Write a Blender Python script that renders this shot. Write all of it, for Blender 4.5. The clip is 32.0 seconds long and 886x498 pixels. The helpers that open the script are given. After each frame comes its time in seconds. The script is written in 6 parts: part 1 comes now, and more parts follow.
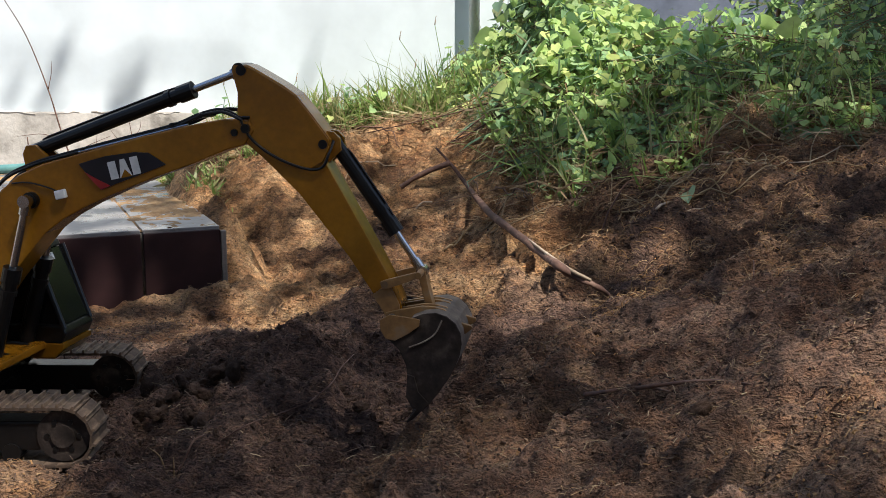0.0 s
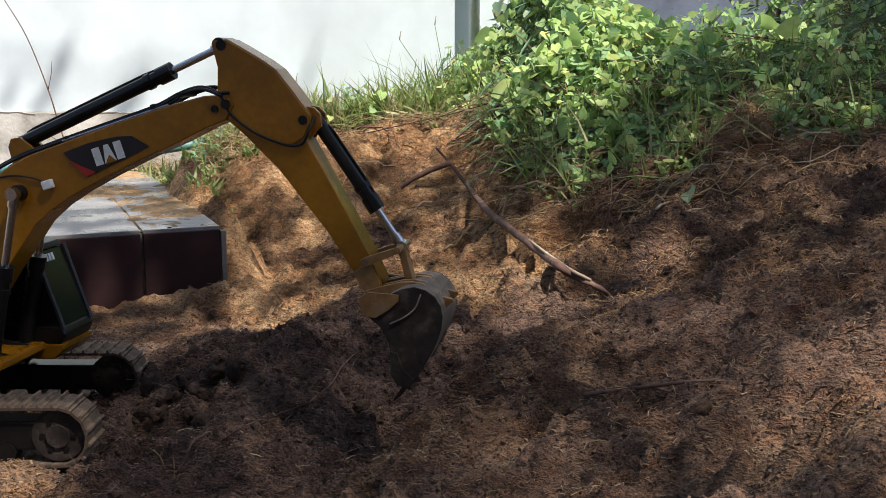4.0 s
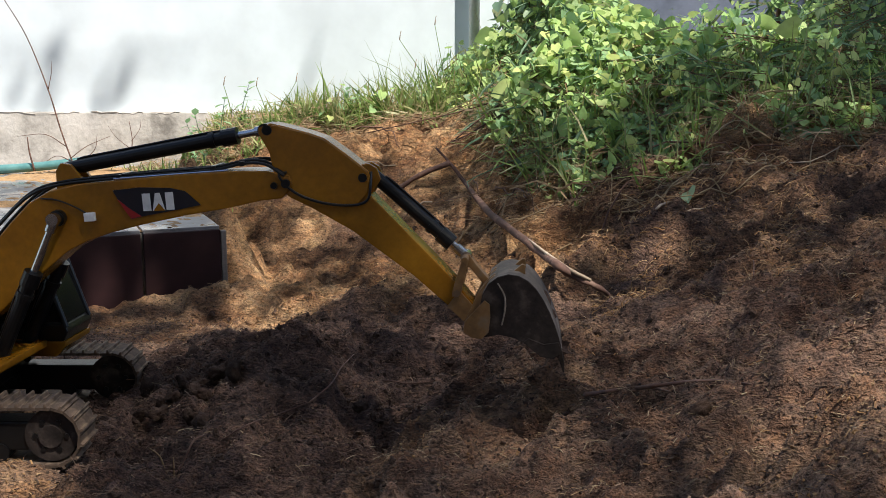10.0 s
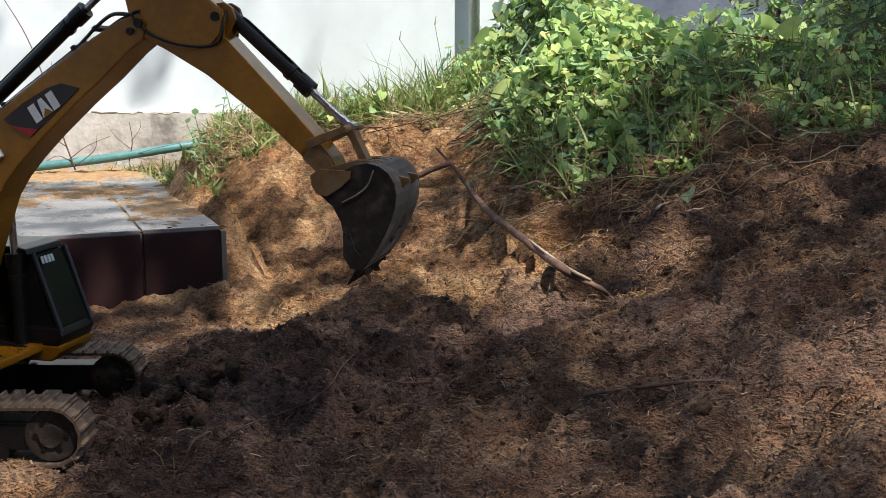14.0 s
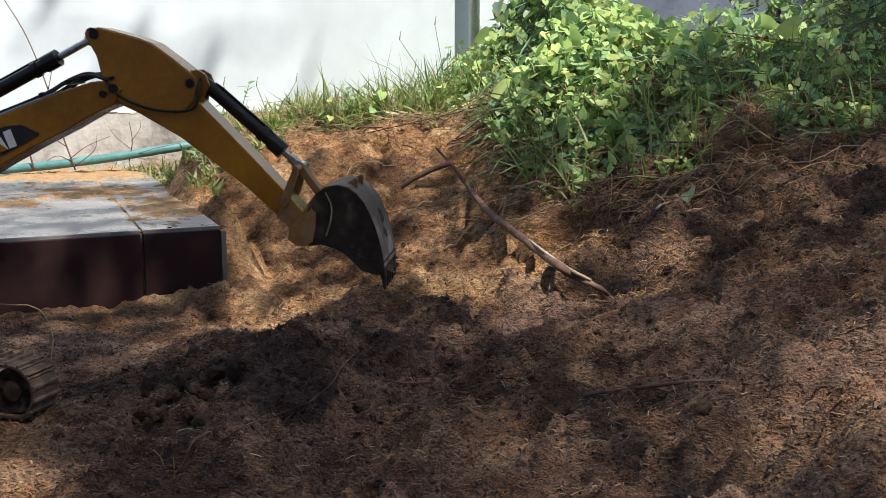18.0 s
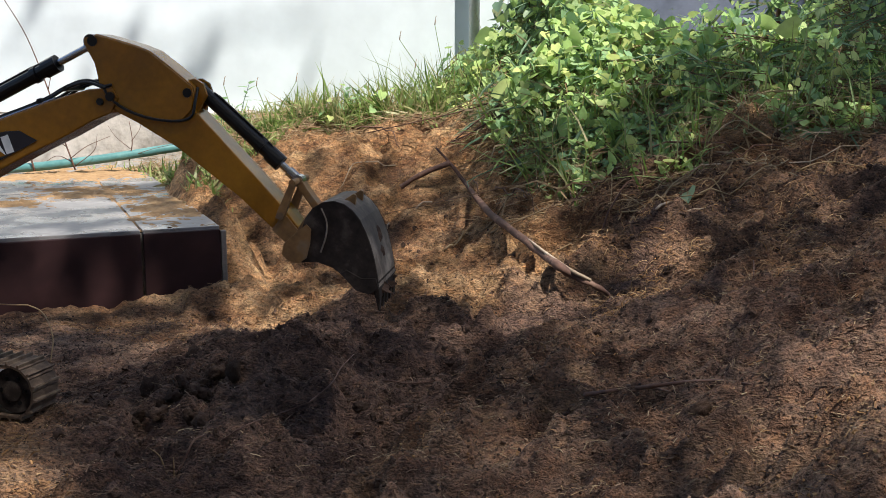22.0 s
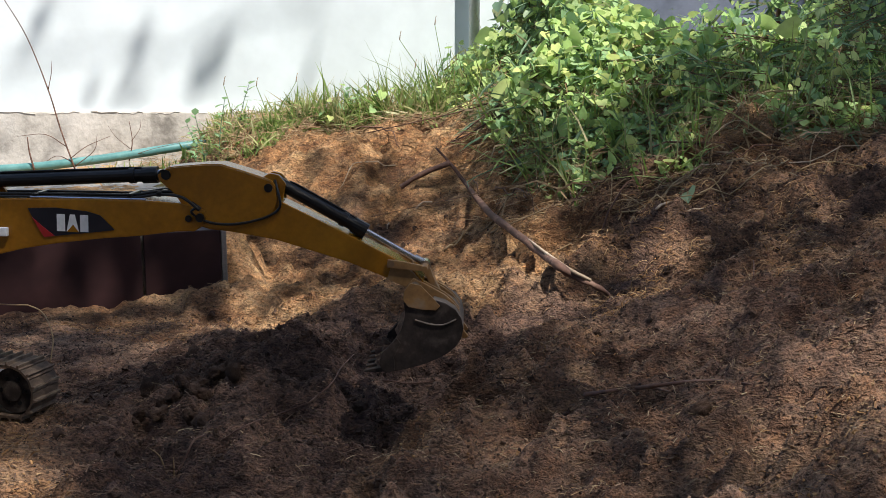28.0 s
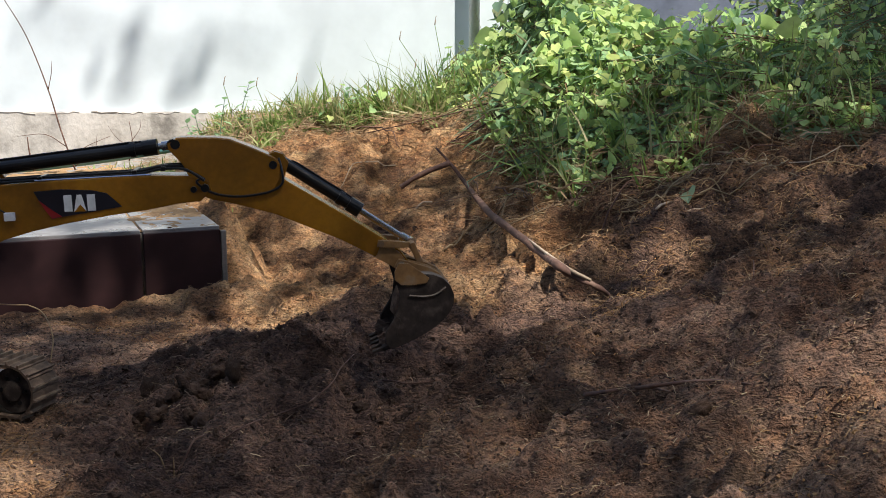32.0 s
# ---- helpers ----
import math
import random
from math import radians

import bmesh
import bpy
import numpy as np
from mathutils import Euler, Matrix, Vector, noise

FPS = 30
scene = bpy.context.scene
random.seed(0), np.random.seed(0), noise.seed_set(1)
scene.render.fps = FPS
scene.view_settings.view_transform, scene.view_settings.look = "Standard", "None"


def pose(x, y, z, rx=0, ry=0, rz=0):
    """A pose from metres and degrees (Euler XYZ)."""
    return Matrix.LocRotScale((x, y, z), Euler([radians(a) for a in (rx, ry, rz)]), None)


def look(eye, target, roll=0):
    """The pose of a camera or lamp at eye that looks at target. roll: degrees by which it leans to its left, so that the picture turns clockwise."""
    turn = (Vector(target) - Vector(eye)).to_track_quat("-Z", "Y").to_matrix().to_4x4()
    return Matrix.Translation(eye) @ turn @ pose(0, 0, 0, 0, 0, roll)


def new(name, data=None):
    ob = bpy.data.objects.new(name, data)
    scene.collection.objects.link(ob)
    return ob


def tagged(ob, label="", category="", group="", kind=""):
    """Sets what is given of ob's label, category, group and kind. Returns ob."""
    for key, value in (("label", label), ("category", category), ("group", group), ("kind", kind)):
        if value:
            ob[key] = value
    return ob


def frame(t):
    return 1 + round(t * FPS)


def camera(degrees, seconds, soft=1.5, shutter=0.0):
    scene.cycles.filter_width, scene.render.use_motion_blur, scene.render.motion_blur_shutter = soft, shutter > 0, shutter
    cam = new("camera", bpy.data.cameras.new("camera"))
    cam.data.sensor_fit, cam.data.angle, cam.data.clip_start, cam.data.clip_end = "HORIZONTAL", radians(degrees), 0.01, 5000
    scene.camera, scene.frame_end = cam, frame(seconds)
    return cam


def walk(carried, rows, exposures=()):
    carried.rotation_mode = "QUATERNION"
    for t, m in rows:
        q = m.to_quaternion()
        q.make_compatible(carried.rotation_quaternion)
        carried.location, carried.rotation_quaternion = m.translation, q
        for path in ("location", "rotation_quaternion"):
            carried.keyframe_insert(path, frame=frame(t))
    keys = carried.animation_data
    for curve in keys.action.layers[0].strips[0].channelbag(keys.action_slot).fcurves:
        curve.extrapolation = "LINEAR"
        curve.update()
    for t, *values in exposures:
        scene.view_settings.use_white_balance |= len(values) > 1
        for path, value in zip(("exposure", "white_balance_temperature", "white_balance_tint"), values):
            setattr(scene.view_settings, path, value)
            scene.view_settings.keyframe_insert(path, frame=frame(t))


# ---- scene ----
FULL_T = 32.0
EYE_Z = 0.40

# ---- camera ----
cam = camera(46.0, FULL_T, soft=0.6, shutter=0.4)
EYE = pose(0, 0, EYE_Z, 90 - 10.2, 0, 0)
walk(cam, [(0, EYE), (FULL_T, EYE)])

# ---- world and sun ----
SUN_EL, SUN_AZ = 58.0, 46.0          # the sun stands behind the viewer, to the right
S_DIR = Vector((math.cos(radians(SUN_EL)) * math.sin(radians(SUN_AZ)),
                -math.cos(radians(SUN_EL)) * math.cos(radians(SUN_AZ)),
                math.sin(radians(SUN_EL))))
world = bpy.data.worlds.new("sky")
scene.world = world
world.use_nodes = True
wn = world.node_tree
sky = wn.nodes.new("ShaderNodeTexSky")
sky.sky_type, sky.sun_disc = "NISHITA", False
sky.sun_elevation, sky.sun_rotation = radians(SUN_EL), radians(180 - SUN_AZ)
wn.nodes["Background"].inputs["Strength"].default_value = 0.115
wn.links.new(sky.outputs[0], wn.nodes["Background"].inputs["Color"])
sun = new("sun", bpy.data.lights.new("sun", "SUN"))
sun.data.energy, sun.data.angle, sun.data.color = 5.0, radians(0.6), (1.0, 0.965, 0.90)
sun.matrix_world = look((0, 0, 0), -S_DIR)
scene.view_settings.exposure = 0.88


# ---- materials ----
def mat(name, rough=0.6, metal=0.0, spec=0.5):
    m = bpy.data.materials.new(name)
    m.use_nodes = True
    b = m.node_tree.nodes["Principled BSDF"]
    b.inputs["Roughness"].default_value, b.inputs["Metallic"].default_value = rough, metal
    b.inputs["Specular IOR Level"].default_value = spec
    return m, m.node_tree, b


def node(nt, kind, **values):
    n = nt.nodes.new(kind)
    for key, v in values.items():
        n.inputs[key.replace("_", " ")].default_value = v
    return n


def noise_tex(nt, scale, detail=4.0, rough=0.6, space="Object", drawn=1.0):
    """A noise texture; drawn < 1 draws its grain out along x."""
    tc = nt.nodes.new("ShaderNodeTexCoord")
    n = node(nt, "ShaderNodeTexNoise", Scale=scale, Detail=detail, Roughness=rough)
    if drawn < 1:
        mp = nt.nodes.new("ShaderNodeMapping")
        mp.inputs["Scale"].default_value = (drawn, 1, 1)
        mp.inputs["Rotation"].default_value = (0, 0, radians(-8))
        nt.links.new(tc.outputs[space], mp.inputs["Vector"])
        nt.links.new(mp.outputs[0], n.inputs["Vector"])
    else:
        nt.links.new(tc.outputs[space], n.inputs["Vector"])
    return n


def ramp(nt, fac, stops):
    r = nt.nodes.new("ShaderNodeValToRGB")
    while len(r.color_ramp.elements) < len(stops):
        r.color_ramp.elements.new(0.5)
    for e, (p, c) in zip(r.color_ramp.elements, stops):
        e.position, e.color = p, (*c, 1)
    nt.links.new(fac, r.inputs[0])
    return r.outputs[0]


def mixc(nt, fac, a, b, mode="MIX"):
    m = nt.nodes.new("ShaderNodeMix")
    m.data_type, m.blend_type = "RGBA", mode
    for sock, v in ((m.inputs[0], fac), (m.inputs[6], a), (m.inputs[7], b)):
        if hasattr(v, "node"):
            nt.links.new(v, sock)
        else:
            sock.default_value = v if isinstance(v, float) else (*v, 1)
    return m.outputs[2]


def bump(nt, b, height, strength=0.4, dist=0.002):
    n = node(nt, "ShaderNodeBump", Strength=strength, Distance=dist)
    nt.links.new(height, n.inputs["Height"])
    nt.links.new(n.outputs[0], b.inputs["Normal"])


def noisy(name, stops, scale, rough=0.7, metal=0.0, bscale=None, bstr=0.3, bdist=0.001, detail=5.0, spec=0.5, space="Object"):
    """A two-scale noise material: colour stops over a broad noise, fine grain as relief and tint."""
    m, nt, b = mat(name, rough, metal, spec)
    n = noise_tex(nt, scale, detail, space=space)
    col = ramp(nt, n.outputs["Fac"], stops)
    f = noise_tex(nt, bscale or scale * 7, 4, space=space)
    col = mixc(nt, 0.35, col, ramp(nt, f.outputs["Fac"], [(0.3, (0.45,) * 3), (0.7, (1.0,) * 3)]), "MULTIPLY")
    nt.links.new(col, b.inputs["Base Color"])
    bump(nt, b, f.outputs["Fac"], bstr, bdist)
    return m


def leafy(name, cols, rough=0.45, trans=0.35):
    m, nt, b = mat(name, rough, 0.0, 0.3)
    geo = nt.nodes.new("ShaderNodeNewGeometry")
    n = noise_tex(nt, 60, 3)
    col = ramp(nt, geo.outputs["Random Per Island"], [(i / max(1, len(cols) - 1), c) for i, c in enumerate(cols)])
    col = mixc(nt, 0.4, col, ramp(nt, n.outputs["Fac"], [(0.3, (0.55,) * 3), (0.7, (1.0,) * 3)]), "MULTIPLY")
    nt.links.new(col, b.inputs["Base Color"])
    tr = nt.nodes.new("ShaderNodeBsdfTranslucent")
    nt.links.new(col, tr.inputs["Color"])
    mx = node(nt, "ShaderNodeMixShader", Fac=trans)
    nt.links.new(b.outputs[0], mx.inputs[1])
    nt.links.new(tr.outputs[0], mx.inputs[2])
    nt.links.new(mx.outputs[0], nt.nodes["Material Output"].inputs["Surface"])
    return m


def soil_material():
    """Peaty orange fibre, with dark damp soil where the digging has been (the vertex value 'damp')."""
    m, nt, b = mat("soil", 0.95, 0, 0.2)
    at = nt.nodes.new("ShaderNodeAttribute")
    at.attribute_name = "damp"
    n1, n2, n3 = noise_tex(nt, 9, 6, 0.65, drawn=0.6), noise_tex(nt, 105, 5, 0.7, drawn=0.55), noise_tex(nt, 420, 3, 0.6, drawn=0.65)
    dry = ramp(nt, n1.outputs["Fac"], [(0.34, (0.13, 0.070, 0.040)), (0.48, (0.312, 0.178, 0.088)), (0.64, (0.46, 0.298, 0.162))])
    wet = ramp(nt, n1.outputs["Fac"], [(0.3, (0.070, 0.042, 0.034)), (0.5, (0.130, 0.080, 0.062)), (0.72, (0.21, 0.134, 0.100))])
    ba = nt.nodes.new("ShaderNodeAttribute")
    ba.attribute_name = "bare"
    earth = ramp(nt, n1.outputs["Fac"], [(0.3, (0.13, 0.082, 0.060)), (0.5, (0.21, 0.134, 0.099)), (0.72, (0.30, 0.198, 0.148))])
    dry = mixc(nt, ba.outputs["Fac"], dry, earth)
    n4 = noise_tex(nt, 38, 5, 0.6, drawn=0.45)
    dry = mixc(nt, 0.75, dry, ramp(nt, n4.outputs["Fac"], [(0.34, (0.52, 0.40, 0.34)), (0.46, (1.0, 0.88, 0.80)), (0.56, (1.0, 1.0, 1.0)), (0.68, (1.26, 1.28, 1.15))]), "MULTIPLY")
    col = mixc(nt, at.outputs["Fac"], dry, wet)
    col = mixc(nt, 0.85, col, ramp(nt, n2.outputs["Fac"], [(0.34, (0.30,) * 3), (0.5, (0.95,) * 3), (0.66, (1.6, 1.5, 1.3))]), "MULTIPLY")
    col = mixc(nt, 0.9, col, ramp(nt, n3.outputs["Fac"], [(0.36, (0.50,) * 3), (0.5, (1.0,) * 3), (0.66, (1.3, 1.25, 1.2))]), "MULTIPLY")
    nt.links.new(col, b.inputs["Base Color"])
    add = nt.nodes.new("ShaderNodeMath")
    nt.links.new(n2.outputs["Fac"], add.inputs[0])
    nt.links.new(n3.outputs["Fac"], add.inputs[1])
    bump(nt, b, add.outputs[0], 1.0, 0.007)
    return m


SOIL = soil_material()
WHITE = noisy("white_wall_paint", [(0.3, (0.72, 0.78, 0.80)), (0.7, (0.75, 0.81, 0.83))], 2, 0.85, bscale=5, bstr=0.02)
CONCRETE = noisy("grey_concrete", [(0.32, (0.24, 0.215, 0.185)), (0.46, (0.52, 0.475, 0.42)), (0.62, (0.66, 0.61, 0.55))], 9, 0.9, bscale=90, bstr=0.5, bdist=0.003)
# the rear wall's shade is put into this darkened blue grey
BLUEGREY = noisy("blue_grey_shade", [(0.3, (0.12, 0.145, 0.20)), (0.7, (0.16, 0.185, 0.25))], 5, 0.8)
TILE_DARK = noisy("brown_glazed_tile", [(0.3, (0.022, 0.009, 0.010)), (0.7, (0.040, 0.016, 0.016))], 14, 0.55, bscale=50, bstr=0.15, spec=0.25)
TILE_TOP = noisy("dusty_grey_tile", [(0.3, (0.16, 0.148, 0.146)), (0.7, (0.28, 0.265, 0.262))], 8, 0.24, bscale=60, bstr=0.08)
tnt = TILE_TOP.node_tree
tn = noise_tex(tnt, 7, 4)
tnt.links.new(ramp(tnt, tn.outputs["Fac"], [(0.42, (0.10,) * 3), (0.56, (0.50,) * 3)]), tnt.nodes["Principled BSDF"].inputs["Roughness"])
MORTAR = noisy("mortar", [(0.3, (0.16, 0.14, 0.12)), (0.7, (0.26, 0.23, 0.20))], 40, 0.95)
SAND = noisy("orange_sand", [(0.3, (0.24, 0.135, 0.06)), (0.7, (0.40, 0.25, 0.12))], 60, 0.95, bscale=300, bstr=0.8, bdist=0.003)
TEAL = noisy("teal_plastic", [(0.3, (0.05, 0.16, 0.16)), (0.7, (0.11, 0.25, 0.24))], 20, 0.4)
POSTGREY = noisy("grey_pipe", [(0.3, (0.74, 0.77, 0.79)), (0.7, (0.80, 0.83, 0.85))], 12, 0.6)
YELLOW = noisy("yellow_paint", [(0.25, (0.15, 0.059, 0.005)), (0.5, (0.265, 0.108, 0.006)), (0.75, (0.36, 0.156, 0.010))], 11, 0.26, bscale=160, bstr=0.10)
YELLOW_WORN = noisy("dusty_yellow_paint", [(0.3, (0.12, 0.058, 0.016)), (0.55, (0.22, 0.112, 0.036)), (0.75, (0.21, 0.14, 0.085))], 60, 0.6, bscale=220, bstr=0.2)
BLACK = noisy("black_paint", [(0.3, (0.005, 0.005, 0.006)), (0.7, (0.012, 0.0115, 0.0115))], 30, 0.30, spec=0.28)
RUBBER = noisy("black_rubber", [(0.3, (0.007, 0.007, 0.007)), (0.7, (0.016, 0.0155, 0.015))], 60, 0.45, spec=0.3)
CHROME = noisy("steel_rod", [(0.3, (0.45, 0.45, 0.46)), (0.7, (0.62, 0.62, 0.63))], 30, 0.22, 1.0, bstr=0.05)
SIDE_MUD = noisy("muddy_bucket_side", [(0.3, (0.018, 0.014, 0.012)), (0.55, (0.040, 0.030, 0.026)), (0.75, (0.11, 0.085, 0.068))], 45, 0.9, 0.0, bscale=240, bstr=0.4, spec=0.1)
STEEL = noisy("scraped_bucket_steel", [(0.3, (0.050, 0.036, 0.028)), (0.50, (0.115, 0.086, 0.066)), (0.68, (0.34, 0.27, 0.21))], 26, 0.75, 0.0, bscale=200, bstr=0.3)
MUDSTEEL = noisy("muddy_track_steel", [(0.3, (0.050, 0.031, 0.020)), (0.5, (0.115, 0.073, 0.047)), (0.7, (0.23, 0.155, 0.100))], 60, 0.85, 0.0, bscale=300, bstr=0.4)
DARKSOIL = noisy("dark_clod", [(0.3, (0.036, 0.022, 0.016)), (0.55, (0.080, 0.048, 0.034)), (0.75, (0.16, 0.10, 0.07))], 60, 0.97, bscale=350, bstr=0.9, bdist=0.003, spec=0.2)
EARTHCLOD = noisy("brown_clod", [(0.3, (0.10, 0.060, 0.042)), (0.55, (0.19, 0.115, 0.078)), (0.75, (0.30, 0.19, 0.13))], 60, 0.97, bscale=350, bstr=0.9, bdist=0.003, spec=0.2)
BARK = noisy("bark", [(0.3, (0.050, 0.025, 0.018)), (0.55, (0.125, 0.062, 0.042)), (0.75, (0.24, 0.15, 0.105))], 45, 0.85, bscale=260, bstr=0.6)
PALEWOOD = noisy("bare_wood", [(0.3, (0.20, 0.14, 0.09)), (0.6, (0.40, 0.31, 0.22)), (0.8, (0.52, 0.43, 0.32))], 60, 0.8, bscale=300, bstr=0.3)
STRAW = leafy("dry_straw", [(0.20, 0.12, 0.06), (0.34, 0.23, 0.12), (0.14, 0.08, 0.04), (0.46, 0.35, 0.21)], 0.7, 0.1)
FIBRE = leafy("peat_fibre", [(0.22, 0.115, 0.048), (0.36, 0.195, 0.082), (0.09, 0.050, 0.030), (0.47, 0.30, 0.15), (0.13, 0.072, 0.040), (0.30, 0.17, 0.08)], 0.9, 0.05)
DARKCHIP = leafy("damp_chip", [(0.06, 0.036, 0.025), (0.13, 0.078, 0.052), (0.030, 0.020, 0.016), (0.24, 0.155, 0.10), (0.07, 0.043, 0.031)], 0.9, 0.03)
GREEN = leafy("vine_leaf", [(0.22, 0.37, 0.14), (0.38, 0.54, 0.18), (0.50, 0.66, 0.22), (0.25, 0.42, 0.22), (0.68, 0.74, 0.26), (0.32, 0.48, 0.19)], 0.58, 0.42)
# darker greens for weeds; on low and rear leaves they stand in for shade
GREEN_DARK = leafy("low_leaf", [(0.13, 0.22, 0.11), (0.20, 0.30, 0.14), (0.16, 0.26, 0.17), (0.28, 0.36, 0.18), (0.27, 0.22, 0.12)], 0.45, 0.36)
GRASS = leafy("grass_blade", [(0.15, 0.25, 0.05), (0.25, 0.35, 0.09), (0.11, 0.20, 0.05), (0.42, 0.39, 0.19), (0.20, 0.30, 0.07), (0.46, 0.38, 0.20)], 0.45, 0.4)
TREELEAF = leafy("tree_leaf", [(0.05, 0.10, 0.03), (0.08, 0.14, 0.04)], 0.5, 0.15)
LOGO_BLACK = noisy("decal_black", [(0.3, (0.008, 0.008, 0.014)), (0.7, (0.016, 0.015, 0.024))], 20, 0.3)
LOGO_WHITE = noisy("decal_white", [(0.3, (0.70, 0.70, 0.70)), (0.7, (0.80, 0.80, 0.80))], 20, 0.4)
LOGO_RED = noisy("decal_red", [(0.3, (0.30, 0.010, 0.012)), (0.7, (0.40, 0.02, 0.02))], 20, 0.35)


def glass_material():
    m, nt, b = mat("tinted_glass", 0.16)
    b.inputs["Base Color"].default_value = (0.010, 0.010, 0.011, 1)
    b.inputs["Specular IOR Level"].default_value = 0.22
    b.inputs["Transmission Weight"].default_value = 0.12
    return m


GLASS = glass_material()


# ---- building helpers ----
def mesh_of(name, verts, faces, material, smooth=False):
    me = bpy.data.meshes.new(name)
    me.from_pydata([tuple(v) for v in verts], [], [tuple(f) for f in faces])
    me.materials.append(material)
    if smooth:
        me.polygons.foreach_set("use_smooth", [True] * len(me.polygons))
    me.update()
    return me


def part(name, bm, material, parent=None, label="", smooth=False):
    me = bpy.data.meshes.new(name)
    bmesh.ops.recalc_face_normals(bm, faces=bm.faces)
    bm.to_mesh(me)
    bm.free()
    me.materials.append(material)
    if smooth:
        me.polygons.foreach_set("use_smooth", [True] * len(me.polygons))
    ob = new(name, me)
    ob.parent = parent
    if label:
        tagged(ob, label)
    return ob


def empty(name, m=None):
    ob = new(name)
    if m is not None:
        ob.matrix_basis = m
    return ob


def prism(profile, y0, y1, bev=0.0012, bm=None):
    """Extrudes an outline in x and z across y, with bevelled edges."""
    bm = bm or bmesh.new()
    vs = [bm.verts.new((x, y0, z)) for x, z in profile]
    f = bm.faces.new(vs)
    r = bmesh.ops.extrude_face_region(bm, geom=[f])
    moved = [v for v in r["geom"] if isinstance(v, bmesh.types.BMVert)]
    bmesh.ops.translate(bm, verts=moved, vec=(0, y1 - y0, 0))
    if bev:
        es = list({e for v in vs + moved for e in v.link_edges})
        bmesh.ops.bevel(bm, geom=es, offset=bev, segments=2, profile=0.6, affect="EDGES", clamp_overlap=True)
    return bm


def box(sx, sy, sz, at=(0, 0, 0), bev=0.001, bm=None, rot=None):
    bm = bm or bmesh.new()
    m = Matrix.Translation(at) @ (rot or Matrix()) @ Matrix.Diagonal((sx, sy, sz, 1))
    r = bmesh.ops.create_cube(bm, size=1, matrix=m)
    if bev:
        es = list({e for v in r["verts"] for e in v.link_edges})
        bmesh.ops.bevel(bm, geom=es, offset=bev, segments=2, profile=0.6, affect="EDGES", clamp_overlap=True)
    return bm


def rod(p, q, r0, r1=None, seg=12, bm=None):
    bm = bm or bmesh.new()
    p, q = Vector(p), Vector(q)
    m = Matrix.Translation((p + q) / 2) @ (q - p).to_track_quat("Z", "Y").to_matrix().to_4x4()
    bmesh.ops.create_cone(bm, cap_ends=True, segments=seg, radius1=r0, radius2=r0 if r1 is None else r1, depth=(q - p).length, matrix=m)
    return bm


def tube(points, radius, seg=8, bm=None, taper=1.0, swell=0.0, knots=0.0):
    """A bent tube through the points, its radius falling to taper times itself, or swelling in the middle."""
    bm = bm or bmesh.new()
    pts = [Vector(p) for p in points]
    rings = []
    for i, p in enumerate(pts):
        d = (pts[min(i + 1, len(pts) - 1)] - pts[max(i - 1, 0)]).normalized()
        side = d.cross(Vector((0.13, 0.31, 0.94))).normalized()
        up = side.cross(d)
        f = i / max(1, len(pts) - 1)
        r = radius * (1 + (taper - 1) * f + swell * math.sin(math.pi * f))
        rings.append([bm.verts.new(p + r * (1 + knots * noise.noise(Vector((i * 0.55, math.cos(a), math.sin(a))))) * (math.cos(a) * side + math.sin(a) * up)) for a in [k * math.tau / seg for k in range(seg)]])
    for a, b in zip(rings, rings[1:]):
        for k in range(seg):
            bm.faces.new((a[k], a[(k + 1) % seg], b[(k + 1) % seg], b[k]))
    bm.faces.new(rings[0][::-1])
    bm.faces.new(rings[-1])
    return bm


def smooth_line(points, n=6):
    """Catmull-Rom points through the given ones."""
    p = [Vector(q) for q in points]
    p = [2 * p[0] - p[1], *p, 2 * p[-1] - p[-2]]
    out = []
    for a, b, c, d in zip(p, p[1:], p[2:], p[3:]):
        for k in range(n):
            t = k / n
            out.append(0.5 * (2 * b + (c - a) * t + (2 * a - 5 * b + 4 * c - d) * t * t + (3 * b - a - 3 * c + d) * t ** 3))
    return out + [p[-2]]


def stamps(name, verts, faces, mats, material, smooth=False):
    """Many copies of a small shape in one mesh; mats is an array of 4 x 4 matrices."""
    v = np.c_[np.asarray(verts, float), np.ones(len(verts))]
    mats = np.asarray(mats, float)
    allv = np.einsum("kij,nj->kni", mats, v)[:, :, :3].reshape(-1, 3)
    k = len(mats)
    tri = np.concatenate([[f[0], a, b] for f in faces for a, b in zip(f[1:], f[2:])]).reshape(-1, 3)
    allf = (tri[None] + (np.arange(k) * len(verts))[:, None, None]).reshape(-1, 3)
    me = bpy.data.meshes.new(name)
    me.vertices.add(len(allv))
    me.vertices.foreach_set("co", allv.ravel())
    me.loops.add(allf.size)
    me.loops.foreach_set("vertex_index", allf.ravel())
    me.polygons.add(len(allf))
    me.polygons.foreach_set("loop_start", np.arange(0, allf.size, 3))
    me.polygons.foreach_set("use_smooth", np.full(len(allf), smooth))
    me.materials.append(material)
    me.update(calc_edges=True)
    me.validate()
    return me


def lump(seed, sub=1, rough=1.0):
    bm = bmesh.new()
    bmesh.ops.create_icosphere(bm, subdivisions=sub, radius=1)
    o = Vector((seed * 3.1, 0, 0))
    v = [tuple(w.co * (1 + rough * (0.55 * noise.noise(w.co * 1.4 + o) + 0.45 * noise.noise(w.co * 3.1 + o) + 0.36 * noise.noise(w.co * 8.0 + o)))) for w in bm.verts]
    f = [tuple(x.index for x in g.verts) for g in bm.faces]
    bm.free()
    return v, f


# ---- ground ----
def lattice(seed):
    return np.random.default_rng(seed).uniform(-1, 1, (256, 256))


LAT = [lattice(s) for s in range(8)]


